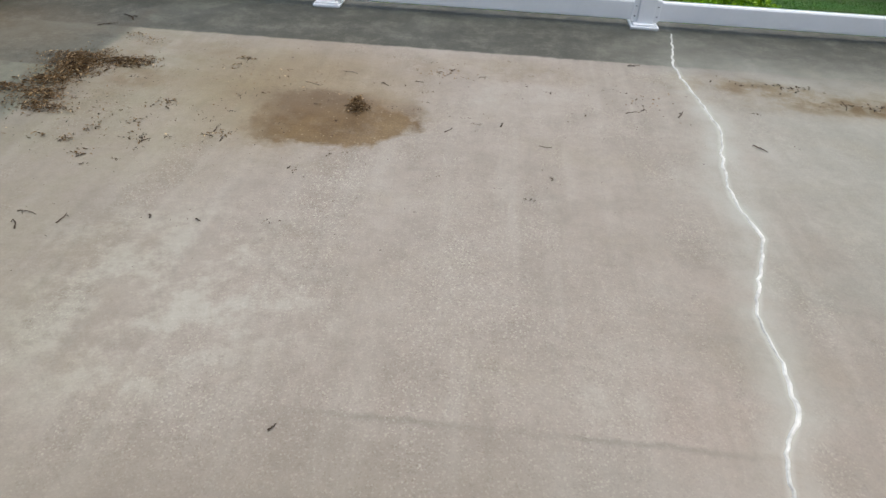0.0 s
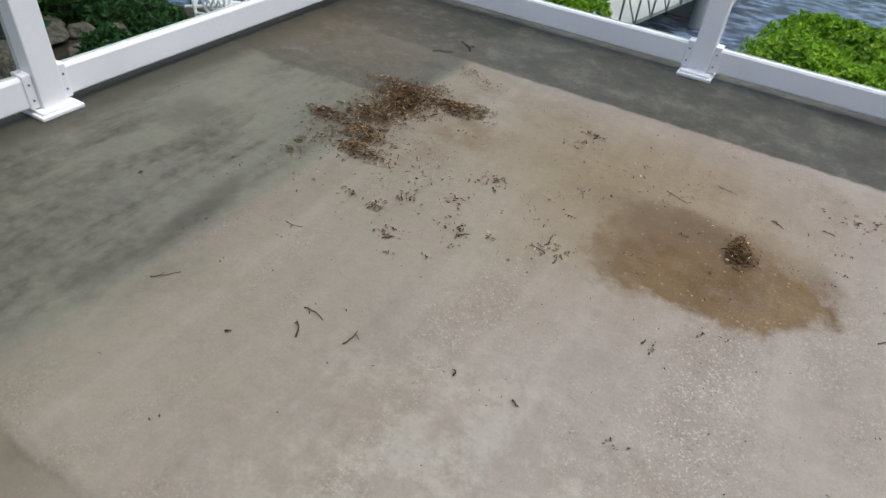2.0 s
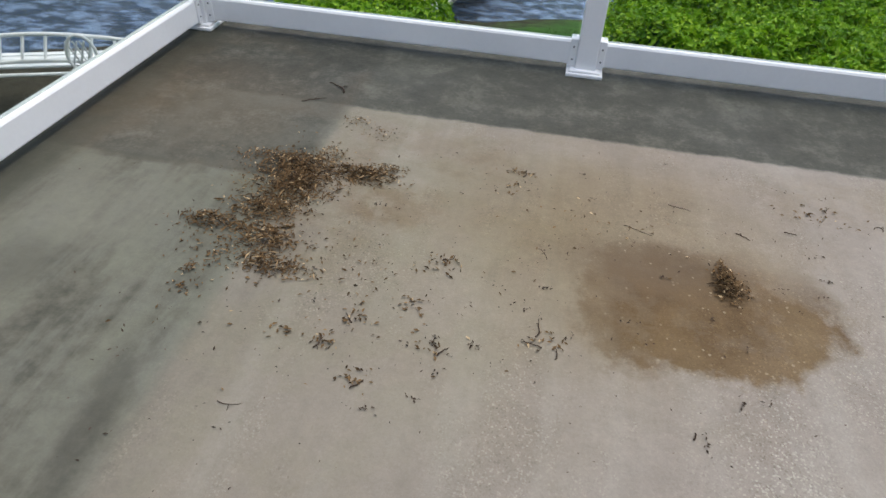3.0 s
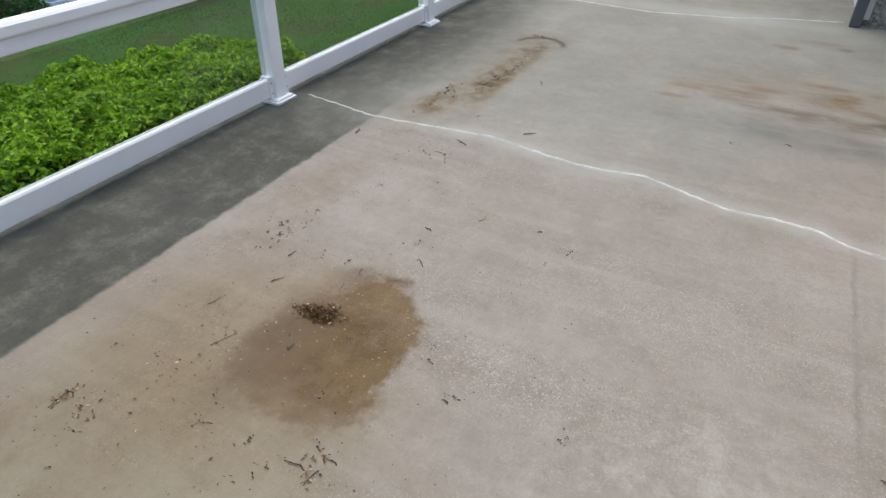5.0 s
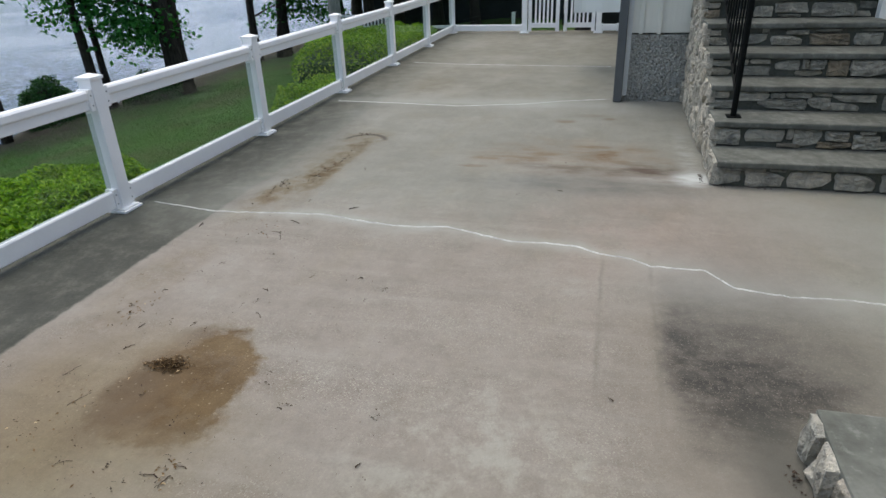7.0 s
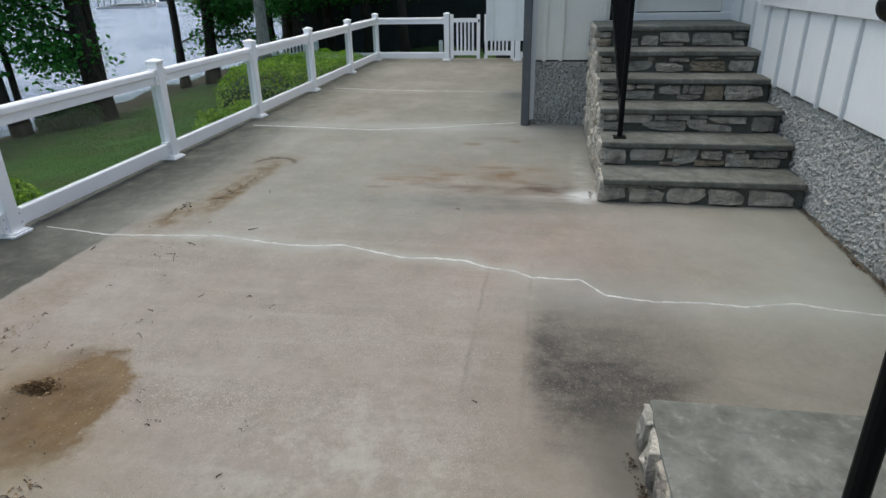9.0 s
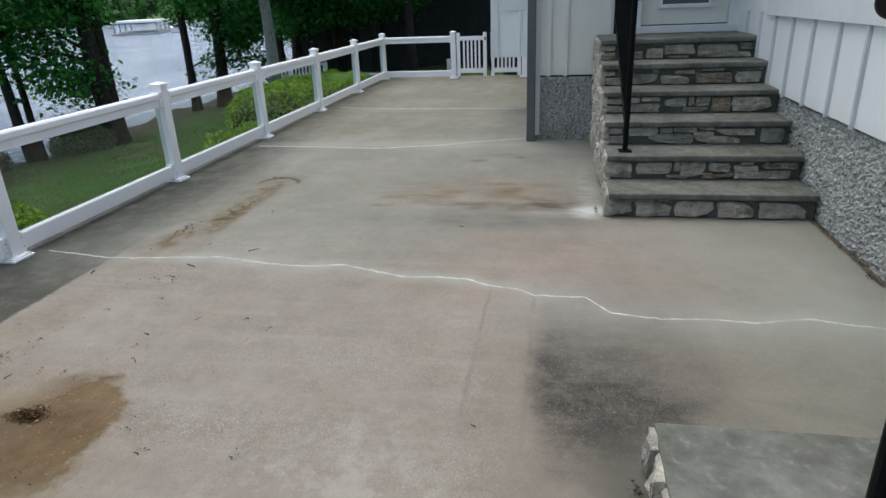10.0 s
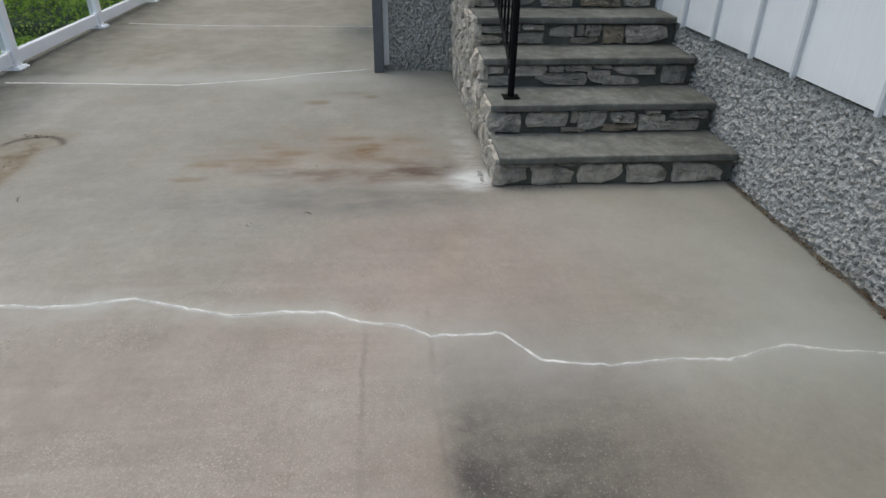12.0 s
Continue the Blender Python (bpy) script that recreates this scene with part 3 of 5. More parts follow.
# flank stones: the riser stone mixed a third of the way to pale cream
BROWNSTONE, FLANKSTONE = stone_mat("rusty_field_stone", 0.65, (0.26, 0.195, 0.12)), stone_mat("cream_flank_stone", 0.35, (0.62, 0.57, 0.47))
# one even grey, darker than the boards, for the south wall's battens
BATTEN = plain("grey_batten_paint", (0.57, 0.60, 0.60), 0.62, 0.06, 4, 0.1)
GREIGE = siding_mat("greige_painted_board", (0.95, 0.92, 0.84))
TRIM = plain("white_trim_paint", (0.70, 0.72, 0.71), 0.5, 0.05, 4, 0.1)
DOORPAINT = plain("cream_door_paint", (0.66, 0.66, 0.60), 0.45, 0.04, 4, 0.05)
BLACK = plain("black_iron_paint", (0.004, 0.005, 0.005), 0.55, 0.25, 12, 0.06, 0.0, 0.10)
SPOUT = plain("grey_downspout_metal", (0.105, 0.115, 0.12), 0.5, 0.1, 5, 0.1)
CAULK = plain("white_crack_filler", (0.47, 0.47, 0.445), 0.9, 0.3, 14, 0.3)
BOXGREY = plain("grey_outlet_plastic", (0.30, 0.32, 0.36), 0.45, 0.1, 8, 0.1)
DOCK = plain("pale_dock_concrete", (0.46, 0.46, 0.44), 0.85, 0.18, 1.2, 0.3)
STEEL = plain("galvanised_steel", (0.30, 0.32, 0.33), 0.45, 0.15, 9, 0.1, 0.8)
# near-black: shade behind the gates and under the neighbour's trees, put into the colour
DARKWALL = plain("near_black_wall", (0.022, 0.027, 0.026), 0.8, 0.3, 2, 0.3)
ROOFING = plain("brown_roof_shingle", (0.07, 0.06, 0.055), 0.9, 0.3, 8, 0.5)
BARK, PALEBARK = bark_mat("dark_bark", (0.018, 0.015, 0.012), (0.06, 0.05, 0.04)), bark_mat("pale_bark", (0.20, 0.195, 0.175), (0.40, 0.39, 0.35))
HEDGE = leaf_mat("hedge_leaf", (0.07, 0.17, 0.014), (0.23, 0.42, 0.028), (0.46, 0.64, 0.065))
SHRUB = leaf_mat("shrub_leaf", (0.014, 0.055, 0.014), (0.030, 0.100, 0.024), (0.06, 0.155, 0.04))
OAK = leaf_mat("tree_leaf", (0.012, 0.075, 0.016), (0.035, 0.17, 0.034), (0.085, 0.31, 0.07))
GRASS = leaf_mat("grass_blade", (0.040, 0.115, 0.022), (0.06, 0.150, 0.03), (0.09, 0.18, 0.04), 0.6)
GROUND, WATER = ground_mat(), water_mat()
LITTER = litter_mat("dead_leaf", (0.026, 0.016, 0.008), (0.130, 0.080, 0.036), (0.50, 0.38, 0.22))
TWIG = litter_mat("dry_twig", (0.022, 0.015, 0.011), (0.055, 0.036, 0.025), (0.10, 0.07, 0.05))
PALEROCK = bark_mat("pale_flat_rock", (0.26, 0.25, 0.22), (0.50, 0.49, 0.45))
ROCK = bark_mat("shore_rock", (0.075, 0.068, 0.055), (0.24, 0.215, 0.18))


# ---- mesh helpers ----
def thing(name, label, category, group="", kind="", at=(0, 0, 0), turn=0.0):
    ob = new(name)
    ob.matrix_world = pose(*at, 0, 0, turn)
    return tagged(ob, label, category, group, kind)


def link_mesh(name, me, material, parent=None, label=""):
    me.materials.append(material)
    ob = new(name, me)
    if parent is not None:
        ob.parent = parent
    if label:
        ob["label"] = label
    return ob


def part(name, bm, material, parent=None, label="", smooth=False):
    """Link a bmesh as one mesh object under a thing or a part."""
    me = bpy.data.meshes.new(name)
    bmesh.ops.recalc_face_normals(bm, faces=bm.faces)
    for f in bm.faces:
        f.smooth = smooth
    bm.to_mesh(me)
    bm.free()
    return link_mesh(name, me, material, parent, label)


def box(x0, y0, z0, x1, y1, z1, bevel=0.0, bm=None):
    bm = bm or bmesh.new()
    m = Matrix.LocRotScale(((x0 + x1) / 2, (y0 + y1) / 2, (z0 + z1) / 2), None, (x1 - x0, y1 - y0, z1 - z0))
    got = bmesh.ops.create_cube(bm, size=1, matrix=m)
    if bevel:
        edges = list({e for v in got["verts"] for e in v.link_edges})
        bmesh.ops.bevel(bm, geom=edges, offset=bevel, segments=2, affect="EDGES", profile=0.6)
    return bm


def tube(points, radii, sides=10, bm=None):
    """A swept round bar through points."""
    bm = bm or bmesh.new()
    pts = [Vector(p) for p in points]
    rings = []
    for i, p in enumerate(pts):
        d = (pts[min(i + 1, len(pts) - 1)] - pts[max(i - 1, 0)]).normalized()
        q = d.to_track_quat("Z", "Y")
        r = radii[i] if isinstance(radii, (list, tuple)) else radii
        rings.append([bm.verts.new(p + q @ Vector((r * math.cos(a), r * math.sin(a), 0))) for a in (2 * math.pi * k / sides for k in range(sides))])
    for a, b in zip(rings, rings[1:]):
        for k in range(sides):
            bm.faces.new((a[k], a[(k + 1) % sides], b[(k + 1) % sides], b[k]))
    bm.faces.new(rings[0][::-1])
    bm.faces.new(rings[-1])
    return bm


def profile_bar(section, length, bm=None):
    """A section of (y, z) corners swept along x from 0 to length."""
    bm = bm or bmesh.new()
    a = [bm.verts.new((0, y, z)) for y, z in section]
    b = [bm.verts.new((length, y, z)) for y, z in section]
    n = len(section)
    for k in range(n):
        bm.faces.new((a[k], a[(k + 1) % n], b[(k + 1) % n], b[k]))
    bm.faces.new(a[::-1])
    bm.faces.new(b)
    return bm


def arrays_mesh(name, verts, faces):
    me = bpy.data.meshes.new(name)
    me.from_pydata(verts.tolist() if hasattr(verts, "tolist") else verts, [], faces.tolist() if hasattr(faces, "tolist") else faces)
    me.update()
    return me


def leaves_mesh(name, centres, normals, size, rng, ratio=0.55, spread=0.9):
    """Many small folded leaves, each two triangles with a midrib."""
    n = len(centres)
    d = normals + rng.normal(0, spread, (n, 3))
    d /= np.linalg.norm(d, axis=1)[:, None] + 1e-9
    t = rng.normal(0, 1, (n, 3))
    t -= (t * d).sum(1)[:, None] * d
    t /= np.linalg.norm(t, axis=1)[:, None] + 1e-9
    b = np.cross(d, t)
    s = (size * rng.uniform(0.6, 1.25, n))[:, None]
    v = np.empty((n, 4, 3))
    v[:, 0] = centres - t * s * 0.5
    v[:, 1] = centres + b * s * ratio * 0.5 + d * s * 0.10
    v[:, 2] = centres + t * s * 0.5
    v[:, 3] = centres - b * s * ratio * 0.5 + d * s * 0.10
    i = np.arange(n)[:, None] * 4
    f = np.concatenate([i + np.array([[0, 1, 2]]), i + np.array([[0, 2, 3]])])
    return arrays_mesh(name, v.reshape(-1, 3), f)


# ---- ground, water, far shore ----
def shore_y(x):
    x = np.asarray(x, dtype=float)
    base = np.where(x < 6, 11.8 + 0.45 * x, 14.5 + 0.05 * (x - 6))
    base = np.where(x > 24, 15.4 - 0.12 * np.minimum(x - 24, 20), base)
    return np.where(x < -6, 9.1 + 0.95 * (x + 6), base) + 0.25 * np.sin(x * 1.3) + 0.12 * np.sin(x * 3.1)


def ground_z(x, y):
    """Height of the land: level by the terrace, falling to the shore, then under water."""
    x, y = np.asarray(x, dtype=float), np.asarray(y, dtype=float)
    d = shore_y(x) - y
    span = np.maximum(shore_y(x) - 4.8, 2.0)
    f = np.clip(1 - d / span, 0, 1)
    z = -1.05 - 1.05 * f ** 1.15
    z = np.where(d < 0, -2.1 + 0.35 * np.maximum(d, -1.6) + 0.02 * np.maximum(d + 1.6, -60), z)
    west = np.clip((-3.4 - x) / 4.5, 0, 1)
    z = np.where(d >= 0, np.minimum(z, -1.1 - 0.9 * west), z)
    return z + 0.05 * np.sin(x * 0.9 + 1) * np.sin(y * 0.8) * (np.abs(d) < 14)


def ground_sheet():
    near = np.arange(-14, 32, 0.4)
    xs = np.concatenate([-14 - np.geomspace(1, 900, 14)[::-1], near, 32 + np.geomspace(1, 1500, 16)])
    ys = np.concatenate([-6 - np.geomspace(1, 900, 12)[::-1], np.arange(-6, 22, 0.4), 22 + np.geomspace(1, 1500, 16)])
    gx, gy = np.meshgrid(xs, ys)
    z = ground_z(gx, gy)
    # the far bank and the land behind the house rise again
    far = np.hypot(gx - 60, gy - 60)
    z = np.where((gy > 190) | (gx > 330), 1.5 + 0.02 * np.minimum(far, 500), z)
    v = np.stack([gx, gy, z], -1).reshape(-1, 3)
    nx, ny = len(xs), len(ys)
    i = (np.arange(ny - 1)[:, None] * nx + np.arange(nx - 1)[None]).reshape(-1, 1)
    ob = link_mesh("ground", arrays_mesh("ground", v, i + np.array([[0, 1, nx + 1, nx]])), GROUND)
    for p in ob.data.polygons:
        p.use_smooth = True
    tagged(ob, "mown green lawn sloping down to a bare earth lake shore", "ground", kind="structure")


ground_sheet()
tagged(part("water", box(-900, -900, -2.75, 900, 900, -2.45), WATER), "rippled blue-grey lake water under a pale sky", "water", kind="structure")

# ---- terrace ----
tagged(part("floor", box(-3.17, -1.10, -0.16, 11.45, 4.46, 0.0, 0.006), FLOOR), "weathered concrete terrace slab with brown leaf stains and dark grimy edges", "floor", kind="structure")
tagged(part("wall_terrace", box(-3.10, -1.08, -2.6, 11.38, 4.40, -0.17), MORTAR), "grey retaining wall that carries the terrace slab", "wall", kind="structure")


def filled_crack(points, width, seed):
    """A hand-filled crack: a thin raised ribbon that wanders between its bends."""
    rng = random.Random(seed)
    line = []
    for (ax, ay), (bx, by) in zip(points, points[1:]):
        n = max(3, int(math.hypot(bx - ax, by - ay) / 0.02))
        for k in range(n):
            f = k / n
            w = 0.009 * noise.noise((ax * 3 + f * (bx - ax) * 14, ay * 3 + f * (by - ay) * 14, seed)) + rng.uniform(-0.0035, 0.0035)
            line.append((ax + f * (bx - ax) + w, ay + f * (by - ay) + w * 0.4))
    line.append(points[-1])
    v, f = [], []
    for i, (x, y) in enumerate(line):
        x2, y2 = line[min(i + 1, len(line) - 1)]
        x1, y1 = line[max(i - 1, 0)]
        d = math.hypot(x2 - x1, y2 - y1) or 1
        nx, ny = -(y2 - y1) / d, (x2 - x1) / d
        h = width * (0.5 + 0.35 * noise.noise((x * 6, y * 6, seed + 3.0))) + rng.uniform(-0.0008, 0.0008)
        h = max(h, 0.002)
        v += [(x - nx * h, y - ny * h, 0.0002), (x - nx * h * 0.4, y - ny * h * 0.4, 0.0035), (x + nx * h * 0.4, y + ny * h * 0.4, 0.0035), (x + nx * h, y + ny * h, 0.0002)]
        if i:
            a = 4 * i
            f += [(a - 4 + k, a - 3 + k, a + 1 + k, a + k) for k in range(3)]
    ob = link_mesh("crack_filler", arrays_mesh("crack_filler", v, f), CAULK)
    return tagged(ob, "white filled crack wandering across the concrete terrace", "crack", "filled cracks")


filled_crack(CRACK, 0.0115, 1)
filled_crack([(4.62, 4.2), (4.58, 3.5), (4.49, 2.72), (4.66, 2.02), (4.86, 1.58), (5.0, 1.09)], 0.016, 2)
filled_crack([(7.38, 4.1), (7.23, 3.2), (7.18, 2.2), (7.13, 1.1)], 0.012, 3)

# ---- railing ----
PH = 0.895


def make_post():
    post = thing("railing_post", "square white vinyl railing post with a stepped base trim", "railing post", "railing posts", at=(0, 0, 0))
    part("shaft", box(-0.051, -0.051, 0.02, 0.051, 0.051, PH, 0.006), VINYL, post)
    trim = box(-0.090, -0.090, 0.0005, 0.090, 0.090, 0.018, 0.005)
    box(-0.078, -0.078, 0.015, 0.078, 0.078, 0.030, 0.006, trim)
    part("base_trim", trim, VINYL, post)
    cap = box(-0.060, -0.060, PH, 0.060, 0.060, PH + 0.022, 0.004)
    top = [cap.verts.new((sx * 0.056, sy * 0.056, PH + 0.0225)) for sx, sy in ((-1, -1), (1, -1), (1, 1), (-1, 1))]
    tip = cap.verts.new((0, 0, PH + 0.042))
    for k in range(4):
        cap.faces.new((top[k], top[(k + 1) % 4], tip))
    part("cap", cap, VINYL, post)
    return post


def make_panel(length):
    """A rail panel along x from post to post: two vinyl rails, their brackets and a smoked pane."""
    rail = thing("glass_railing", "white vinyl railing panel with a smoked glass pane between the posts", "railing", "glass railings")
    lo = [(-0.022, 0.040), (0.022, 0.040), (0.026, 0.046), (0.026, 0.150), (0.020, 0.160), (0.008, 0.163), (0.007, 0.156), (-0.007, 0.156), (-0.008, 0.163), (-0.020, 0.160), (-0.026, 0.150), (-0.026, 0.046)]
    part("bottom_rail", profile_bar(lo, length), VINYL, rail)
    hi = [(-0.020, 0.715), (0.020, 0.715), (0.024, 0.720), (0.024, 0.775), (0.034, 0.782), (0.038, 0.790), (0.038, 0.825), (0.028, 0.838), (-0.028, 0.838), (-0.038, 0.825), (-0.038, 0.790), (-0.034, 0.782), (-0.024, 0.775), (-0.024, 0.720)]
    part("top_rail", profile_bar(hi, length), VINYL, rail)
    pane = part("glass_pane", box(0.012, -0.003, 0.158, length - 0.012, 0.003, 0.690), GLASS, rail, "smoked glass pane")
    pane.visible_shadow = False
    for z0, z1, w in ((0.034, 0.172, 0.034), (0.708, 0.846, 0.044)):
        for x0, x1 in ((0.0, 0.036), (length - 0.036, length)):
            b = part("bracket", box(x0, -w, z0, x1, w, z1, 0.005), VINYL, rail)
            for zs in (z0 + 0.035, z1 - 0.04):
                part("screw", tube([(x0 + 0.018, -w - 0.002, zs), (x0 + 0.018, -w + 0.002, zs)], 0.0045, 8), SCREW, b, "dull steel screw head")
    return rail


RY, RX = 4.352, -3.048
post_x = [RX, -0.975, 1.108, 3.115, 5.115, 7.12, 9.12, 11.05]
first_post = make_post()
first_post.matrix_basis = pose(post_x[0], RY, 0)
for px in post_x[1:]:
    copy_thing(first_post, pose(px, RY, 0))
for py in (2.08, -0.2):
    copy_thing(first_post, pose(RX, py, 0, 0, 0, 90))
copy_thing(first_post, pose(post_x[-1], 2.86, 0, 0, 0, 90))
for a, b in zip(post_x, post_x[1:]):
    make_panel(b - a - 0.104).matrix_basis = pose(a + 0.052, RY, 0)
for a, b in ((RY, 2.08), (2.08, -0.2)):
    make_panel(a - b - 0.104).matrix_basis = pose(RX, b + 0.052, 0, 0, 0, 90)
make_panel(RY - 2.86 - 0.104).matrix_basis = pose(post_x[-1], RY - 0.052, 0, 0, 0, -90)


# ---- house ----
WY, FX, NY, SILL = -1.075, 4.93, 1.02, 0.715


def rough_wall(a, b, at, axis, out):
    """A dashed foundation face: a fine sheet with lumps and pits, closed by a block behind."""
    step = 0.0095
    fine0 = max(a, -0.6)
    us = np.concatenate([np.linspace(a, fine0, 40, endpoint=False), np.arange(fine0, b, step), [b]]) if a < fine0 else np.append(np.arange(a, b, step), b)
    zs = np.append(np.arange(-0.02, SILL - 0.02, step), SILL - 0.02)
    v = []
    for z in zs:
        for u in us:
            lump = noise.noise((u * 50 + z * 18, z * 42 - u * 10, at))
            pit = max(0.0, noise.noise((u * 27 + 9, z * 27, at)) - 0.12)
            h = 0.020 * lump + 0.010 * noise.noise((u * 80 + 3, z * 72, at)) - 0.050 * pit + 0.005 * noise.noise((u * 7, z * 7, at)) - 0.004
            v.append((u, at + out * h, z) if axis == "y" else (at + out * h, u, z))
    n = len(us)
    f = [(r * n + c, r * n + c + 1, (r + 1) * n + c + 1, (r + 1) * n + c) for r in range(len(zs) - 1) for c in range(n - 1)]
    me = arrays_mesh("rough_wall", v, f)
    bm = bmesh.new()
    bm.from_mesh(me)
    bpy.data.meshes.remove(me)
    back = sorted((at - out * 0.02, at - out * 0.25))
    if axis == "y":
        box(a, back[0], -0.3, b, back[1], SILL - 0.02, 0, bm)
    else:
        box(back[0], a, -0.3, back[1], b, SILL - 0.02, 0, bm)
    return bm


def house_walls():
    s = lambda n, b, m, l: tagged(part(n, b, m), l, "wall", kind="structure")
    s("wall_south_base", rough_wall(-6.5, FX, WY, "y", 1), PEBBLE, "rough grey pebble-dash foundation wall")
    s("wall_east_base", rough_wall(WY, NY - 0.05, FX, "x", -1), PEBBLE, "rough grey pebble-dash foundation wall beside the stair")
    w1 = s("wall_south", box(-6.5, WY - 0.2, SILL, FX, WY + 0.020, 3.3), SIDING, "white painted board and batten house wall")
    east = box(FX + 0.012, 0.02, SILL, FX + 0.2, NY - 0.05, 3.3)
    box(FX + 0.012, WY - 0.012, 3.24, FX + 0.2, 0.02, 3.3, 0, east)
    box(FX + 0.012, WY - 0.012, SILL, FX + 0.2, 0.02, 1.14, 0, east)
    w2 = s("wall_east", east, GREIGE, "pale greige board and batten wall beside the house door")
    w3 = s("wall_north", box(FX + 0.2, NY - 0.2, -0.3, 11.199, NY - 0.02, 3.3), SIDING, "white board and batten house wall along the terrace")
    w4 = s("wall_bay", box(6.8, NY - 0.019, 0.755, 7.35, 1.645, 3.3), SIDING, "white board and batten bay overhanging the terrace")
    # no wall stands here: a dark block fills in for the shaded opening
    s("wall_far", box(11.75, -0.5, -0.3, 14.5, 1.9, 3.3), DARKWALL, "near-black block standing in for the dark opening behind the gates")
    # battens, one by one
    bat = box(-0.012, 0, SILL - 0.012, 0.012, 0.024, 1.325, 0.003)
    me = part("batten", bat, BATTEN, w1).data
    places = [0.81, 1.275, 1.895, 2.305, 2.765, 3.20, 3.63, 4.06, 4.49] + [0.38 - 0.43 * k for k in range(16)]
    bpy.data.objects["batten"].matrix_basis = pose(places[0], WY + 0.020, 0)
    for at_x in places[1:]:
        o = new("batten", me)
        o.parent = w1
        o.matrix_basis = pose(at_x, WY + 0.020, 0)
    tall = part("batten", box(-0.012, 0, 1.42, 0.012, 0.024, 3.2, 0.003), BATTEN, w1)
    tall.matrix_basis = pose(4.355, WY + 0.020, 0)
    o = new("batten", tall.data)
    o.parent, o.matrix_basis = w1, pose(4.76, WY + 0.020, 0)
    long = part("batten", box(-0.021, 0, SILL - 0.012, 0.021, 0.026, 3.2, 0.003), GREIGE, w2)
    long.matrix_basis = pose(FX + 0.012, 0.65, 0, 0, 0, 90)
    for yy in (0.83, 0.21):
        o = new("batten", long.data)
        o.parent, o.matrix_basis = w2, pose(FX + 0.012, yy, 0, 0, 0, 90)
    bay = part("batten", box(-0.021, 0, 0.755, 0.021, 0.024, 1.355, 0.003), SIDING, w4)
    bay.matrix_basis = pose(6.8, 1.265, 0, 0, 0, 90)
    part("corner_board", box(6.774, 1.545, 0.757, 6.799, 1.647, 3.2, 0.004), TRIM, w4)
    part("frieze_board", box(6.772, 1.04, 1.36, 6.799, 1.544, 1.50, 0.004), TRIM, w4)
    # window band of the south wall
    win = tagged(part("window_1", box(-6.4, WY + 0.020, 1.305, 3.86, WY + 0.052, 1.455, 0.004), TRIM), "white window sill board below dark house windows", "window", kind="structure")
    for k in range(7):
        x1 = 3.80 - 1.32 * k
        part("window_frame", box(x1 - 1.30, WY + 0.020, 1.456, x1 - 1.24, WY + 0.048, 2.6, 0.004), TRIM, win)
        part("pane", box(x1 - 1.24, WY + 0.0205, 1.456, x1, WY + 0.032, 2.6), PANE, win, "dark reflecting window pane")
    part("window_frame", box(3.80, WY + 0.020, 1.456, 3.86, WY + 0.048, 2.6, 0.004), TRIM, win)
    part("window_head", box(-6.4, WY + 0.020, 2.602, 3.86, WY + 0.052, 2.70, 0.004), TRIM, win)
    # unseen roof; its eave is added to darken the walls and the stair
    roof = box(-7, -6.0, 3.32, FX + 0.3, WY + 0.32, 3.46)
    box(FX - 0.45, WY + 0.321, 3.32, 15, NY + 0.5, 3.46, 0, roof)
    box(FX + 0.301, -6.0, 3.32, 15, WY + 0.32, 3.46, 0, roof)
    tagged(part("roof", roof, ROOFING), "unseen overhanging house roof, added above the windows and the stair", "roof", kind="structure")
    tagged(part("wall_back", box(-6.5, -6.0, -0.3, 14.5, -5.8, 3.3), SIDING), "plain house wall that closes the back", "wall", kind="structure")
    # door
    d0, d1 = -0.965, -0.115
    door = tagged(part("door_1", box(FX + 0.03, d0, 1.205, FX + 0.075, d1, 3.16, 0.004), DOORPAINT), "closed cream house door with a tall glass pane", "door", kind="structure")
    fr = box(FX - 0.02, d0 - 0.09, 1.14, FX + 0.09, d0 - 0.004, 3.24, 0.004)
    box(FX - 0.02, d1 + 0.004, 1.14, FX + 0.09, d1 + 0.09, 3.24, 0.004, fr)
    box(FX - 0.019, d0 - 0.004, 3.165, FX + 0.089, d1 + 0.004, 3.239, 0, fr)
    part("door_frame", fr, TRIM, door)
    part("threshold", box(FX - 0.06, d0 - 0.09, 1.122, FX + 0.028, d1 + 0.09, 1.195, 0.006), TRIM, door)
    part("weather_strip", box(FX + 0.031, d0 + 0.004, 1.196, FX + 0.07, d1 - 0.004, 1.204), BLACK, door, "black rubber weather strip")
    gl = box(FX + 0.012, d0 + 0.16, 1.36, FX + 0.029, d1 - 0.16, 1.40, 0.004)
    box(FX + 0.012, d0 + 0.16, 2.96, FX + 0.029, d1 - 0.16, 3.0, 0.004, gl)
    box(FX + 0.0125, d0 + 0.16, 1.4005, FX + 0.0285, d0 + 0.2, 2.9595, 0.004, gl)
    box(FX + 0.0125, d1 - 0.2, 1.4005, FX + 0.0285, d1 - 0.16, 2.9595, 0.004, gl)
    part("glazing_bead", gl, TRIM, door)
    part("pane", box(FX + 0.02, d0 + 0.2, 1.40, FX + 0.0295, d1 - 0.2, 2.96), PANE, door, "dark blue reflecting glass")


house_walls()

spout = thing("downspout", "dark grey metal downspout at the house corner", "downspout", at=(FX - 0.045, NY - 0.005, 0))
part("pipe", box(-0.04, -0.045, 0.004, 0.04, 0.045, 3.3, 0.008), SPOUT, spout)
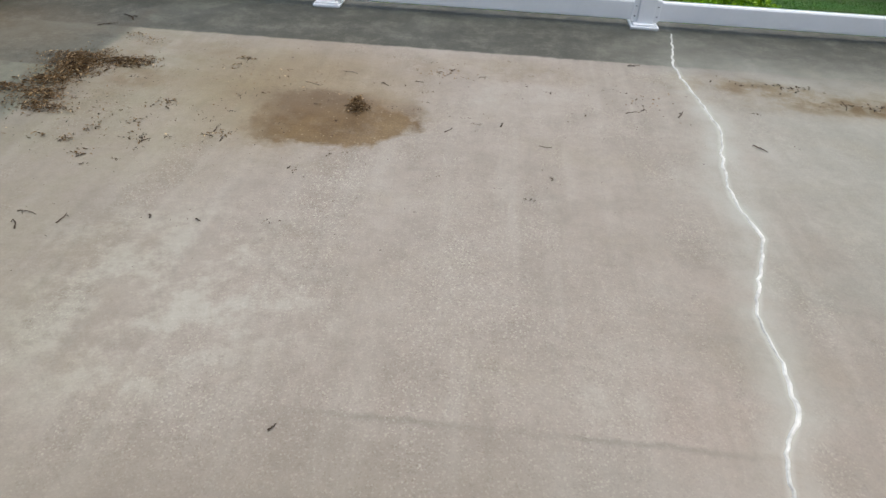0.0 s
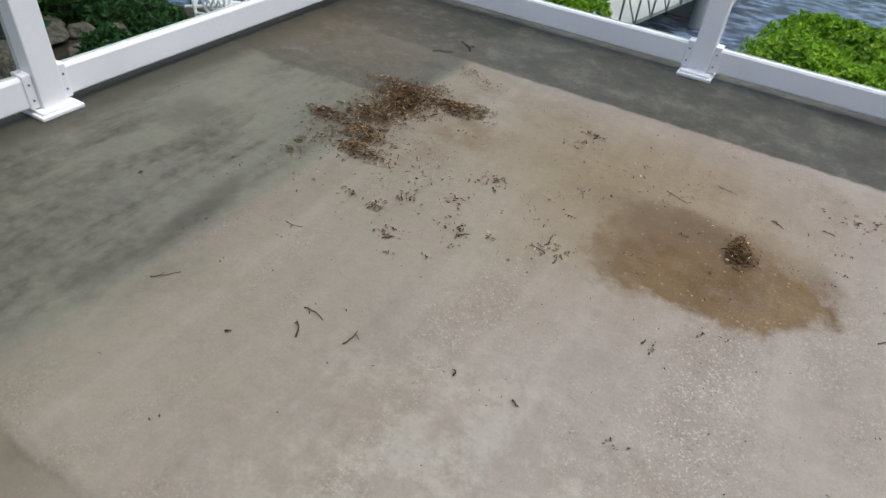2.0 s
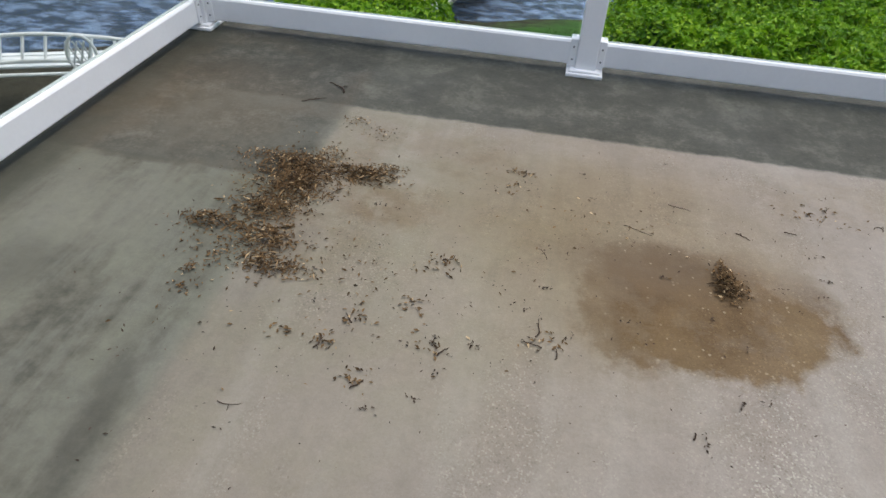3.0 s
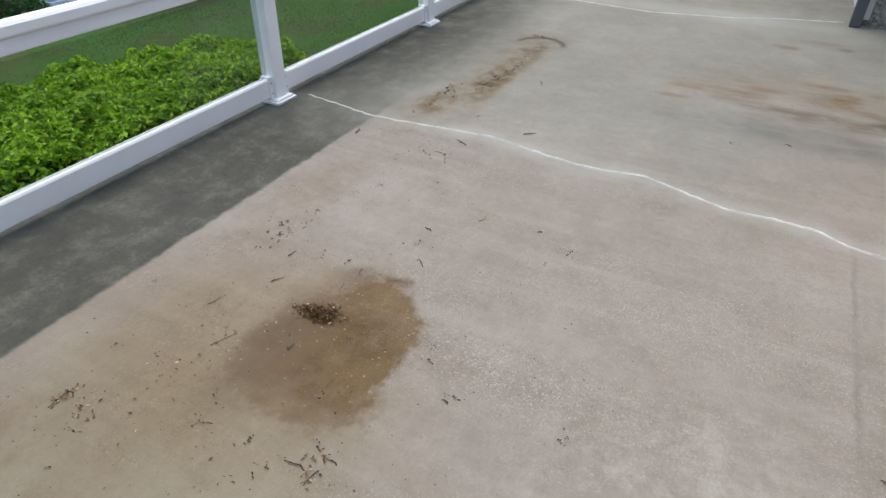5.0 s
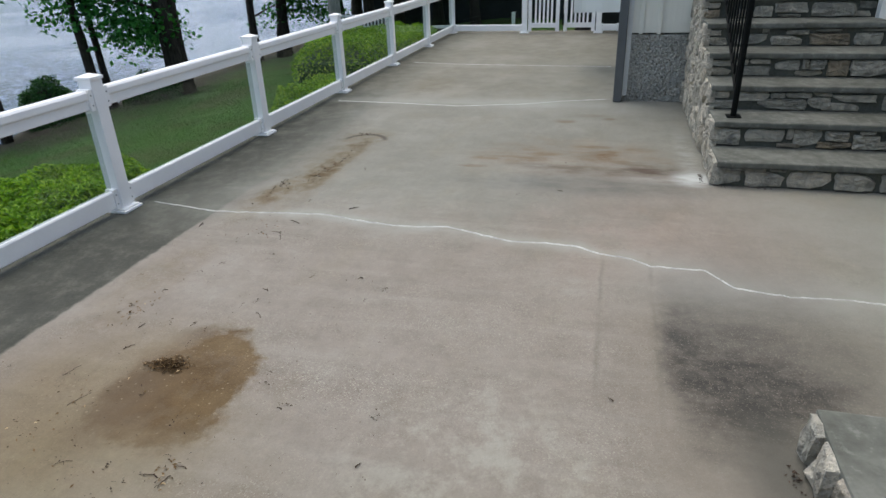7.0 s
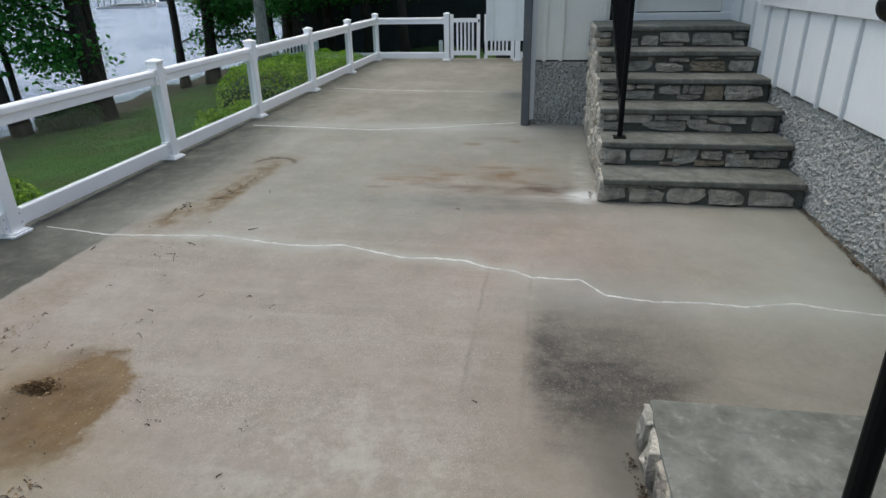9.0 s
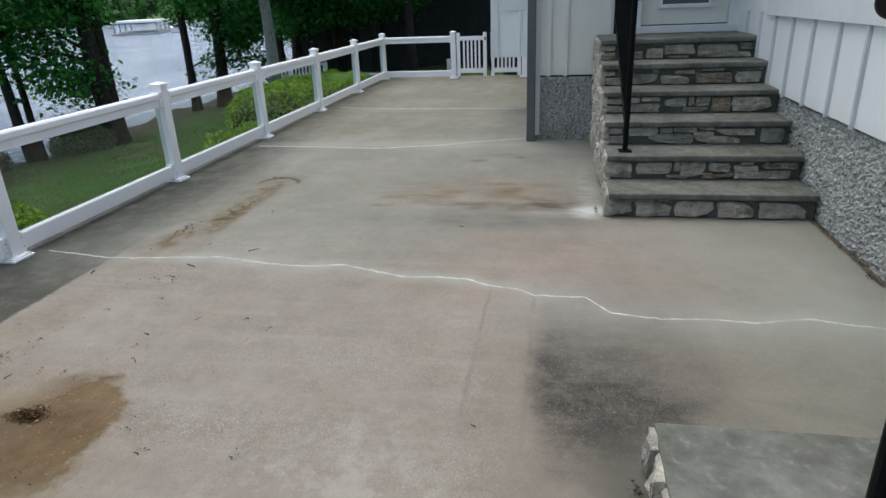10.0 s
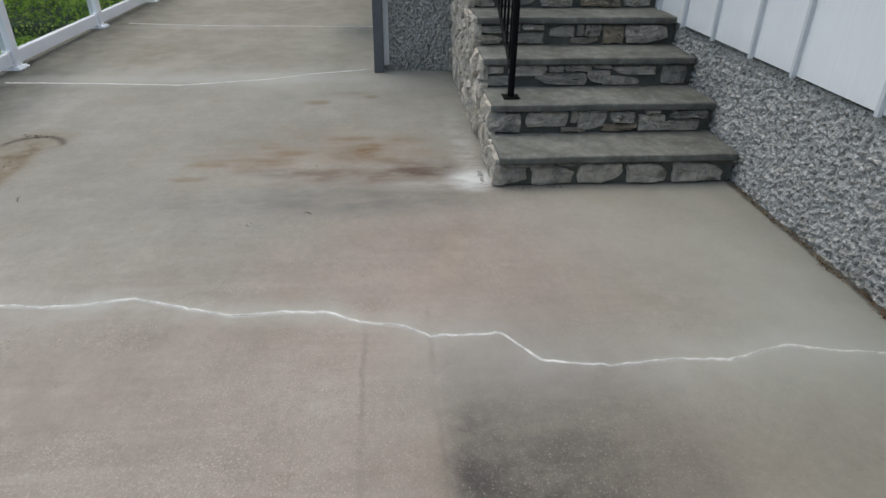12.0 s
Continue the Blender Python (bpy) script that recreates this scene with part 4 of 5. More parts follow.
part("strap", box(-0.046, -0.055, 2.1, 0.046, 0.055, 2.13, 0.003), SPOUT, spout)
tagged(part("trim", box(FX - 0.012, NY - 0.10, 0.06, FX - 0.001, NY - 0.053, 3.2, 0.002), TRIM), "narrow white corner trim beside the downspout", "trim", kind="structure")

outlet = thing("outlet_box", "grey weatherproof outlet cover on the white boards", "outlet", at=(1.134, WY + 0.020, 0.911))
part("back_plate", box(-0.04, 0, 0, 0.04, 0.008, 0.125, 0.003), BOXGREY, outlet)
part("flap", box(-0.030, 0.008, 0.012, 0.022, 0.034, 0.113, 0.008), BOXGREY, outlet)
part("hinge", tube([(0.028, 0.016, 0.02), (0.028, 0.016, 0.105)], 0.006, 8), SCREW, outlet)


# ---- stone stairs ----
def stone_mesh(poly, depth, seed, round_off=(0.06, 0.20)):
    """One rough stone from an outline in (u, v): u to the right, v up, its face proud along w."""
    rng = random.Random(seed)
    c = Vector((sum(p[0] for p in poly) / len(poly), sum(p[1] for p in poly) / len(poly)))
    pts = []
    for i, p in enumerate(poly):
        q = poly[(i + 1) % len(poly)]
        a, b = Vector(p), Vector(q)
        m = (a + b) / 2
        m += (c - m) * rng.uniform(-0.05, 0.06)
        pts += [a + (c - a) * rng.uniform(*round_off), m]
    bm = bmesh.new()
    rings = []
    for inset, w in ((0.0, -0.02), (0.01, depth * 0.55), (0.12, depth * 0.95), (0.5, depth * 1.0)):
        rings.append([bm.verts.new((*(p + (c - p) * inset), w + (rng.uniform(-0.35, 0.35) * depth if inset else 0))) for p in pts])
    for a, b in zip(rings, rings[1:]):
        for k in range(len(pts)):
            bm.faces.new((a[k], a[(k + 1) % len(pts)], b[(k + 1) % len(pts)], b[k]))
    mid = bm.verts.new((c.x, c.y, depth * rng.uniform(0.85, 1.2)))
    top = rings[-1]
    for k in range(len(pts)):
        bm.faces.new((top[k], top[(k + 1) % len(pts)], mid))
    return bm


def clip(poly, px, py, nx, ny):
    """The part of a convex outline on the inner side of the line through (px, py) with outward normal (nx, ny)."""
    out = []
    for a, b in zip(poly, poly[1:] + poly[:1]):
        da = (a[0] - px) * nx + (a[1] - py) * ny
        db = (b[0] - px) * nx + (b[1] - py) * ny
        if da <= 0:
            out.append(a)
        if (da < 0 < db) or (db < 0 < da):
            f = da / (da - db)
            out.append((a[0] + f * (b[0] - a[0]), a[1] + f * (b[1] - a[1])))
    return out


def split_cells(sites, bounds, gap):
    """Crazy-paved outlines: each site's own cell, cut to its bounds and shrunk by the mortar gap."""
    cells = []
    for i, (x, y) in enumerate(sites):
        x0, y0, x1, y1 = bounds(x, y)
        poly = [(x0, y0), (x1, y0), (x1, y1), (x0, y1)]
        for k, (u, v) in enumerate(sites):
            d = math.hypot(u - x, v - y)
            if k != i and 0 < d < 0.8 and poly:
                nx, ny = (u - x) / d, (v - y) / d
                poly = clip(poly, (x + u) / 2 - nx * gap, (y + v) / 2 - ny * gap, nx, ny)
        keep = []
        for p in poly:
            if not keep or math.hypot(p[0] - keep[-1][0], p[1] - keep[-1][1]) > 0.012:
                keep.append(p)
        if len(keep) > 2 and max(p[0] for p in keep) - min(p[0] for p in keep) > 0.03 and max(p[1] for p in keep) - min(p[1] for p in keep) > 0.025:
            cells.append(keep)
    return cells


def riser_stones(width, height, rng):
    sites, u = [], rng.uniform(0.06, 0.10)
    while u < width - 0.02:
        if rng.random() < 0.28:
            sites += [(u, height * rng.uniform(0.18, 0.30)), (u + rng.uniform(-0.05, 0.05), height * rng.uniform(0.75, 0.9))]
            u += rng.uniform(0.12, 0.20)
        else:
            sites.append((u, height * rng.uniform(0.42, 0.58)))
            u += rng.uniform(0.20, 0.34)
    return split_cells(sites, lambda x, y: (0.004, 0.004, width - 0.004, height - 0.003), 0.0085)


RISER_STONES = (
    ((1, 13, 8, 88), (15, 33, 5, 85), (34.5, 54, 5, 94), (55, 73, 4, 92), (75, 97.5, 4, 92), (3, 24, 90, 99), (26, 33, 88, 99)),
    ((0.5, 15, 5, 95), (17.5, 36, 25, 95), (33, 44, 2, 22), (37, 40, 40, 97), (40.5, 53.5, 10, 97), (55, 66, 42, 95), (52, 67.5, 3, 35), (68, 80, 3, 78), (70.5, 77.5, 84, 98), (76, 96, 3, 52), (82, 99, 60, 97)),
    ((1, 11, 60, 95), (1, 14, 5, 50), (13, 31, 48, 98), (26, 50, 3, 60), (32, 39, 66, 95), (40, 52, 68, 96), (50.5, 62, 12, 72), (53, 62, 80, 97), (62, 83.5, 52, 90), (58, 76, 3, 46), (86, 98.5, 5, 95)),
    ((1, 14, 55, 90), (1, 14, 5, 48), (16, 23, 62, 95), (17, 35, 4, 56), (24, 35, 72, 97), (37, 50, 36, 92), (51.5, 54.5, 45, 95), (55, 63.5, 40, 95), (48, 62, 3, 34), (64.5, 75, 3, 90), (76, 98, 5, 95)),
    ((0.5, 10, 60, 90), (0.5, 14, 5, 50), (18, 36, 4, 70), (33, 37, 75, 97), (38, 55.5, 4, 58), (46, 58, 66, 90), (58.5, 81, 4, 72), (62, 76, 82, 97), (83, 97.5, 4, 74), (85.5, 98.5, 82, 97)),
    ((1, 11, 4, 50), (1, 11, 60, 95), (21, 29, 4, 52), (31, 42, 4, 70), (43, 62, 28, 92), (45, 59, 3, 18), (64, 89, 4, 92), (90, 99.5, 50, 92), (81, 97, 3, 36)))
BROWN_STONES = {(5, 0), (4, 6), (3, 9), (1, 6)}


def laid_stones(row, width, height, rng):
    """Outlines of one course of rubble from its stones' extents in hundredths of the riser."""
    out = []
    for u0, u1, v0, v1 in row:
        cx, cy, rx, ry = (u0 + u1) / 200 * width, (v0 + v1) / 200 * height, (u1 - u0) / 200 * width, (v1 - v0) / 200 * height
        cut = rng.randrange(7)
        poly = []
        for k, (c, q) in enumerate(((-1, -1), (0, -1), (1, -1), (1, 0), (1, 1), (0, 1), (-1, 1), (-1, 0))):
            reach = 0.66 if k == cut and k % 2 == 0 else rng.uniform(0.88, 1.06) if k % 2 == 0 else rng.uniform(0.97, 1.08)
            px = c * reach + (rng.uniform(-0.35, 0.35) if c == 0 else 0)
            py = q * reach + (rng.uniform(-0.35, 0.35) if q == 0 else 0)
            poly.append((cx + rx * px, min(max(cy + ry * py, 0.001), height - 0.001)))
        out.append(poly)
    return out


def wall_stones(x0, x1, ztop, rng, steps, large=0.15, small=0.10):
    """Outlines for a stair's flank below the line ztop(x)."""
    sites = []
    for _ in range(4000):
        x, z = rng.uniform(x0, x1), rng.uniform(0.03, ztop(x1))
        near = large if rng.random() < 0.6 else small
        if z < ztop(x) - 0.03 and all(math.hypot((x - u) * 1.15, z - v) > near for u, v in sites):
            sites.append((x, z))

    def bounds(x, z):
        left, top = max(x0, x - 0.3) + 0.002, ztop(x) - 0.002
        for q in steps:
            if left < q <= x:
                below = ztop(q - 0.01)
                if z > below - 0.09:
                    left = q + 0.002
                else:
                    top = min(top, below - 0.003)
        return left, 0.002, x1, top

    return split_cells(sites, bounds, 0.006)


RISE, RUN = 0.187, 0.375


def make_stair(label, n, run, landing, y0, y1, seed, first_run=None, flank=1, inset=False):
    """A stair that climbs along +x from x = 0: mortar core, stone risers and flank, one concrete tread a step."""
    rng = random.Random(seed)
    edge, drop = (0.030, 0.006) if inset else (-0.006, 0.05)
    stair = thing("stone_stair", label, "stair", "stone stairs")
    fr = first_run or run
    xs = [0.0] + [fr + run * k for k in range(n)]
    end = xs[n - 1] + landing
    for k in range(n):
        core = box(xs[k] + 0.03, y0 + (0.004 if flank > 0 else 0.045), RISE * k - (0.0 if k else -0.002), end, y1 - (0.045 if flank > 0 else 0.004), RISE * (k + 1) - 0.046)
        part("core", core, MORTAR, stair, "grey mortar core")
    for k in range(n):
        back = xs[k + 1] + 0.05 if k < n - 1 else end
        t = box(xs[k] - 0.012, y0 + (0.002 if flank > 0 else edge), RISE * (k + 1) - 0.045, back, y1 - (edge if flank > 0 else 0.002), RISE * (k + 1), 0.012)
        bmesh.ops.subdivide_edges(t, edges=[e for e in t.edges if e.calc_length() > 0.3], cuts=10)
        for v in t.verts:
            s = noise.noise((v.co.x * 5 + k, v.co.y * 5, v.co.z * 9))
            v.co += Vector((0.006 * s, 0.004 * s, 0.002 * s))
        part("tread", t, TREAD, stair)
        rows = laid_stones(RISER_STONES[k], y1 - y0 - 0.03, RISE - 0.05, rng) if n == 6 else riser_stones(y1 - y0 - 0.03, RISE - 0.05, rng)
        for i, poly in enumerate(rows):
            m = stone_mesh(poly, rng.uniform(0.016, 0.036), seed * 1000 + k * 50 + i, (0.0, 0.05) if n == 6 else (0.06, 0.20))
            m.transform(Matrix(((0, 0, -1, xs[k] + 0.03), (-1, 0, 0, y1 - 0.012), (0, 1, 0, RISE * k + 0.002), (0, 0, 0, 1))))
            part("stone", m, BROWNSTONE if n == 6 and (k, i) in BROWN_STONES else STONE, stair)
    step_top = lambda x: RISE * min(n, 1 + sum(x > q for q in xs[1:])) - drop
    for i, poly in enumerate(wall_stones(0.0, end, step_top, rng, xs[1:n], 0.205, 0.13)):
        m = stone_mesh(poly, rng.uniform(0.024, 0.040), seed * 1000 + 500 + i, (0.02, 0.10))
        m.transform(Matrix(((1, 0, 0, 0), (0, 0, flank, y1 - 0.045 if flank > 0 else y0 + 0.045), (0, 1, 0, 0.002), (0, 0, 0, 1))))
        part("stone", m, FLANKSTONE if n == 6 else STONE, stair)
    return stair


main_stair = make_stair("grey fieldstone stair with concrete treads up to the house door", 6, RUN, FX - 2.215 - 5 * RUN - 0.004, WY + 0.006, 0.365, 7, inset=True)
main_stair.matrix_basis = pose(2.215, 0, 0)
near_stair = make_stair("fieldstone stair with blotched concrete treads beside the house wall", 4, RUN, 0.9, -0.400, 1.066, 11, 0.80, -1, True)
near_stair.matrix_basis = pose(-0.475, 0, 0, 0, 0, 180)


def stair_rail(n, dx, first=1):
    """Black iron handrail that climbs along +x, its foot at x = 0 on the second tread."""
    r = thing("stair_handrail", "black painted iron stair handrail with thin balusters", "handrail", "stair handrails")
    slope = RISE / RUN
    L = dx
    part("newel", tube([(0, 0, 0.008), (0, 0, 1.12)], 0.021, 12), BLACK, r)
    part("foot_plate", box(-0.05, -0.05, 0.0006, 0.05, 0.05, 0.010, 0.003), BLACK, r)
    zl = slope * L
    part("upper_post", tube([(L, 0, zl + 0.0), (L, 0, zl + 1.10)], 0.019, 12), BLACK, r)
    part("top_rail", tube([(-0.315, 0, 1.128), (-0.29, 0, 1.136), (-0.12, 0, 1.165), (0.06, 0, 1.20), (L, 0, zl + 1.13), (L + 0.10, 0, zl + 1.15)], [0.026, 0.034, 0.034, 0.030, 0.028, 0.028], 20), BLACK, r)
    part("bottom_rail", tube([(0, 0, 0.14), (L, 0, zl + 0.14)], 0.013, 8), BLACK, r)
    for k in range(first, n):
        x = L * k / n
        part("baluster", tube([(x, 0, slope * x + 0.14), (x, 0, slope * x + 1.12)], 0.008, 6), BLACK, r)
    return r


rail_a = stair_rail(13, 1.58)
rail_a.matrix_basis = pose(2.74, 0.19, 2 * RISE)
stair_rail(13, 1.58, 3).matrix_basis = pose(-1.40, 0.178, 2 * RISE, 0, 0, 180)

# ---- gate and far end ----
def gate_leaf(name, label, width, height, pickets):
    g = thing(name, label, "gate", "white gates")
    for x0 in (0, width - 0.07):
        part("stile", box(x0, -0.022, 0.03, x0 + 0.07, 0.022, height, 0.004), VINYL, g)
    for z0, z1 in ((0.10, 0.19), (height - 0.15, height - 0.07)):
        part("gate_rail", box(0.0702, -0.018, z0, width - 0.0702, 0.018, z1, 0.004), VINYL, g)
    for k in range(pickets):
        x = 0.07 + (width - 0.14) * (k + 1) / (pickets + 1)
        part("picket", box(x - 0.019, -0.012, 0.1902, x + 0.019, 0.012, height - 0.1502, 0.003), VINYL, g)
    return g


leaf_a = gate_leaf("picket_gate", "white vinyl picket gate at the terrace end", 0.615, 0.89, 5)
leaf_a.matrix_basis = pose(11.05, 2.79, 0, 0, 0, -90)
part("hinge", box(0.575, -0.03, 0.74, 0.605, -0.023, 0.80, 0.002), BLACK, leaf_a, "black hinge plate")
leaf_b = gate_leaf("picket_gate", "white vinyl picket gate with a black latch below the overhanging bay", 0.61, 0.89, 5)
leaf_b.matrix_basis = pose(11.05, 2.09, 0, 0, 0, -90)
copy_thing(first_post, pose(11.05, 1.41, 0, 0, 0, 90))
make_panel(0.33).matrix_basis = pose(11.05, 1.358, 0, 0, 0, -90)
part("latch", box(-0.02, -0.034, 0.14, 0.012, -0.0225, 0.36, 0.004), BLACK, leaf_b, "black iron latch")

# ---- plants ----
def smooth_noise(p, f, seed):
    return np.array([noise.noise((x * f + seed, y * f, z * f)) for x, y, z in p])


def hedge(name, label, x0, x1, y0, y1, top, low, count, size, mat, seed, taper=0.0, tops=0.10):
    """A clipped mass of leaves: a solid dark core and a shell of small leaves."""
    rng = np.random.default_rng(seed)
    h = thing(name, label, "hedge", "hedges")
    cx, cy, rx, ry = (x0 + x1) / 2, (y0 + y1) / 2, (x1 - x0) / 2, (y1 - y0) / 2
    u, v = rng.uniform(-1, 1, count), rng.uniform(-1, 1, count)
    d = (np.abs(u) ** 4 + np.abs(v) ** 4) ** 0.25
    ok = d < 1
    u, v, d = u[ok], v[ok], d[ok]
    p = np.stack([cx + u * rx, cy + v * ry * (1 - taper * (u + 1) / 2) - ry * taper * (u + 1) / 2, np.zeros(len(u))], 1)
    lump = smooth_noise(p, 2.6, seed) * tops + smooth_noise(p, 7.0, seed + 5) * tops * 0.6
    drop = np.clip((d - 0.80) / 0.2, 0, 1) ** 1.6
    zt = top + lump - drop * (top - low) * rng.uniform(0.3, 1, len(u))
    p[:, 2] = zt - rng.exponential(0.035, len(u))
    nrm = np.stack([u * drop * 1.5, v * drop * 1.5, np.ones(len(u))], 1)
    link_mesh("foliage", leaves_mesh("foliage", p, nrm, size, rng), mat, h)
    # one solid dark lump that fills the gaps between the leaves
    core = bmesh.new()
    bmesh.ops.create_icosphere(core, subdivisions=4, radius=1)
    for w in core.verts:
        q = w.co.copy()
        s = (abs(q.x) ** 4 + abs(q.y) ** 4) ** 0.25
        uu, vv = (q.x / s * min(1, s * 1.25), q.y / s * min(1, s * 1.25)) if s > 1e-6 else (0, 0)
        k = 0.93
        w.co = Vector((cx + uu * rx * k, cy + vv * ry * k * (1 - taper * (uu + 1) / 2) - ry * taper * (uu + 1) / 2,
                       (top + low) / 2 + q.z * ((top - low) / 2 - 0.02) + 0.05 * noise.noise((q.x * 4, q.y * 4, seed)) - 0.05))
    part("stems", core, SHRUB, h, "solid dark core inside the leaves")
    return h


hedge("hedge", "clipped bright green hedge below the terrace railing", -0.95, 2.45, 4.72, 6.75, -0.02, -1.1, 44000, 0.050, HEDGE, 21, 0.42)
hedge("hedge", "low loose bright green shrubs along the terrace wall", -2.05, -0.75, 5.4, 6.3, -0.62, -1.2, 6000, 0.045, HEDGE, 22)
hedge("hedge", "rounded mid-green bush beside the terrace corner", -3.4, -1.95, 4.9, 6.9, -0.35, -1.3, 9000, 0.06, HEDGE, 23)
hedge("hedge", "low yellow-green shrubs beside the lawn", 6.9, 9.5, 5.5, 6.7, -0.55, -1.3, 9000, 0.06, HEDGE, 24, 0.0, 0.16)
hedge("hedge", "tall clipped green hedge along the far terrace", 9.7, 14.2, 5.1, 7.9, -0.10, -1.3, 22000, 0.07, HEDGE, 25, 0.2, 0.12)
def shrub(x, y, r, height, count, seed):
    """A round bush: leaves in a lumpy shell over a small dark core."""
    rng = np.random.default_rng(seed)
    z0 = max(float(ground_z(x, y)), -2.45) - 0.05
    b = thing("shrub", "dark green rounded shrub at the lake shore", "shrub", "shore shrubs", at=(x, y, z0))
    d = rng.normal(0, 1, (count, 3))
    d /= np.linalg.norm(d, axis=1)[:, None]
    d[:, 2] = np.abs(d[:, 2])
    q = d * (1 + 0.22 * smooth_noise(d, 2.2, seed)[:, None]) * rng.uniform(0.80, 1.04, (count, 1))
    link_mesh("foliage", leaves_mesh("foliage", q * np.array([r, r, height]), d, 0.085, rng), SHRUB, b)
    core = bmesh.new()
    bmesh.ops.create_icosphere(core, subdivisions=3, radius=1)
    for v in core.verts:
        s = 0.78 + 0.1 * noise.noise(v.co * 2.2)
        v.co = Vector((v.co.x * r * s, v.co.y * r * s, max(v.co.z, 0) * height * s))
    part("stems", core, BARK, b, "solid dark core inside the leaves")


for sx, sy, r, hgt, sd in ((2.45, 13.1, 0.85, 1.0, 32), (5.0, 14.2, 0.95, 0.9, 33), (10.4, 14.5, 0.7, 1.1, 34), (-9.2, 6.0, 0.9, 0.8, 35), (-8.2, 2.2, 1.1, 1.4, 36), (12.6, 13.2, 0.8, 0.8, 37)):
    shrub(sx, sy, r, hgt, 5500, sd)
for sx, sy, r, hgt, sd in ((-7.75, 6.15, 0.42, 0.38, 38), (-8.35, 6.0, 0.5, 0.35, 39), (-7.1, 5.0, 0.35, 0.4, 40)):
    shrub(sx, sy, r, hgt, 1800, sd)


def tree(x, y, height, girth, crown_lo, spread, leaves, seed, lean=(0, 0), bark=None, stems=1, size=0.165, label="", side=0.0, arc=360.0):
    """Tapered trunk, limbs, and a crown of many small leaves in clumps with gaps."""
    rng = np.random.default_rng(seed)
    z0 = float(ground_z(x, y)) - 0.05
    t = thing("tree", label or "leafy broad tree with a dark trunk at the lake shore", "tree", "shore trees", at=(x, y, z0))
    clumps = []
    trunk = bmesh.new()
    for s in range(stems):
        dx, dy = lean[0] + 0.10 * s * (1 if s % 2 else -1), lean[1] + 0.05 * s
        off = 0.28 * s
        n = 9
        pts = [(off + dx * height * (k / n) + 0.10 * math.sin(k * 1.1 + seed + s), dy * height * (k / n) + 0.08 * math.cos(k * 0.9 + seed), height * k / n) for k in range(n + 1)]
        rad = [girth * (1.35 if k == 0 else 1) * (1 - 0.85 * k / n) / (1 + 0.4 * s) for k in range(n + 1)]
        tube(pts, rad, 9, trunk)
        for k in range(22):
            f = crown_lo / height + (1 - crown_lo / height) * rng.uniform(0, 0.95)
            i = min(int(f * n), n - 1)
            a = np.array(pts[i]) + (np.array(pts[i + 1]) - np.array(pts[i])) * (f * n - i)
            ang = radians(side + rng.uniform(-0.5, 0.5) * arc)
            length = spread * (0.45 + 0.65 * rng.random()) * (1 - 0.45 * f)
            end = a + np.array([math.cos(ang) * length, math.sin(ang) * length, length * rng.uniform(-0.15, 0.5)])
            mid = (a + end) / 2 + np.array([0, 0, 0.10 * length])
            part("limb", tube([a.tolist(), mid.tolist(), end.tolist()], [max(0.02, girth * 0.25 * (1 - 0.6 * f)), 0.022, 0.008], 5), bark or BARK, t)
            for q in (0.35, 0.6, 0.8, 0.95, 1.05):
                clumps.append(a + (end - a) * q + rng.normal(0, 0.16, 3) * length * 0.5)
    part("trunk", trunk, bark or BARK, t, smooth=True)
    clumps = np.array(clumps)
    pick = rng.integers(0, len(clumps), leaves)
    p = clumps[pick] + rng.normal(0, 1, (leaves, 3)) * np.array([0.40, 0.40, 0.24]) * (0.5 + spread * 0.18)
    p = p[p[:, 2] > crown_lo * 0.55]
    link_mesh("crown", leaves_mesh("crown", p, np.tile([0, 0, 0.8], (len(p), 1)), size, rng, 0.62, 0.8), OAK, t)
    return t


tree(13.4, 12.9, 10.5, 0.27, 1.2, 2.4, 15000, 41, (-0.03, 0.0), stems=2, side=130, arc=150)
tree(11.6, 13.9, 9.0, 0.14, 2.2, 1.5, 4600, 42, (-0.10, 0.02), stems=2, label="slender twin-stemmed tree leaning over the lake shore")
tree(19.2, 13.6, 9.5, 0.17, 1.5, 1.9, 9000, 43, (-0.10, 0), side=-50, arc=150)
tree(19.9, 12.9, 10.5, 0.24, 1.2, 2.4, 12000, 44, (-0.01, 0), side=-50, arc=200)
tree(17.0, 9.6, 11.0, 0.21, 4.6, 2.4, 14000, 45, (0, 0), PALEBARK, label="tall tree with a pale grey trunk beside the hedge")
tree(20.5, 9.8, 10.0, 0.24, 2.6, 3.0, 41990, 46, (0.02, 0))
tree(22.0, 7.6, 10.0, 0.22, 2.8, 3.0, 41990, 47, (-0.02, 0))
tree(19.5, 5.6, 9.5, 0.17, 3.1, 2.8, 35530, 48, (0.01, 0))
tree(24.0, 11.5, 11.0, 0.26, 2.4, 3.2, 26000, 49, (0, 0), side=-40, arc=200)
tree(27.7, 14.0, 11.0, 0.26, 2.4, 3.0, 20000, 53, (0, 0), side=-40, arc=180)
tree(23.0, 9.4, 10.0, 0.2, 2.2, 3.0, 34200, 54, (0, 0))
tree(8.9, 14.3, 8.5, 0.10, 3.2, 1.4, 9000, 50, (-0.05, 0.02))
tree(-11.5, 4.6, 8.0, 0.22, 0.9, 3.0, 38760, 51, (0.02, 0), label="dark leafy tree behind the shore rocks")
tree(-9.6, 8.6 - 5.4, 7.5, 0.20, 1.3, 2.4, 29070, 52, (0.0, 0.02), label="dark leafy tree behind the shore rocks")


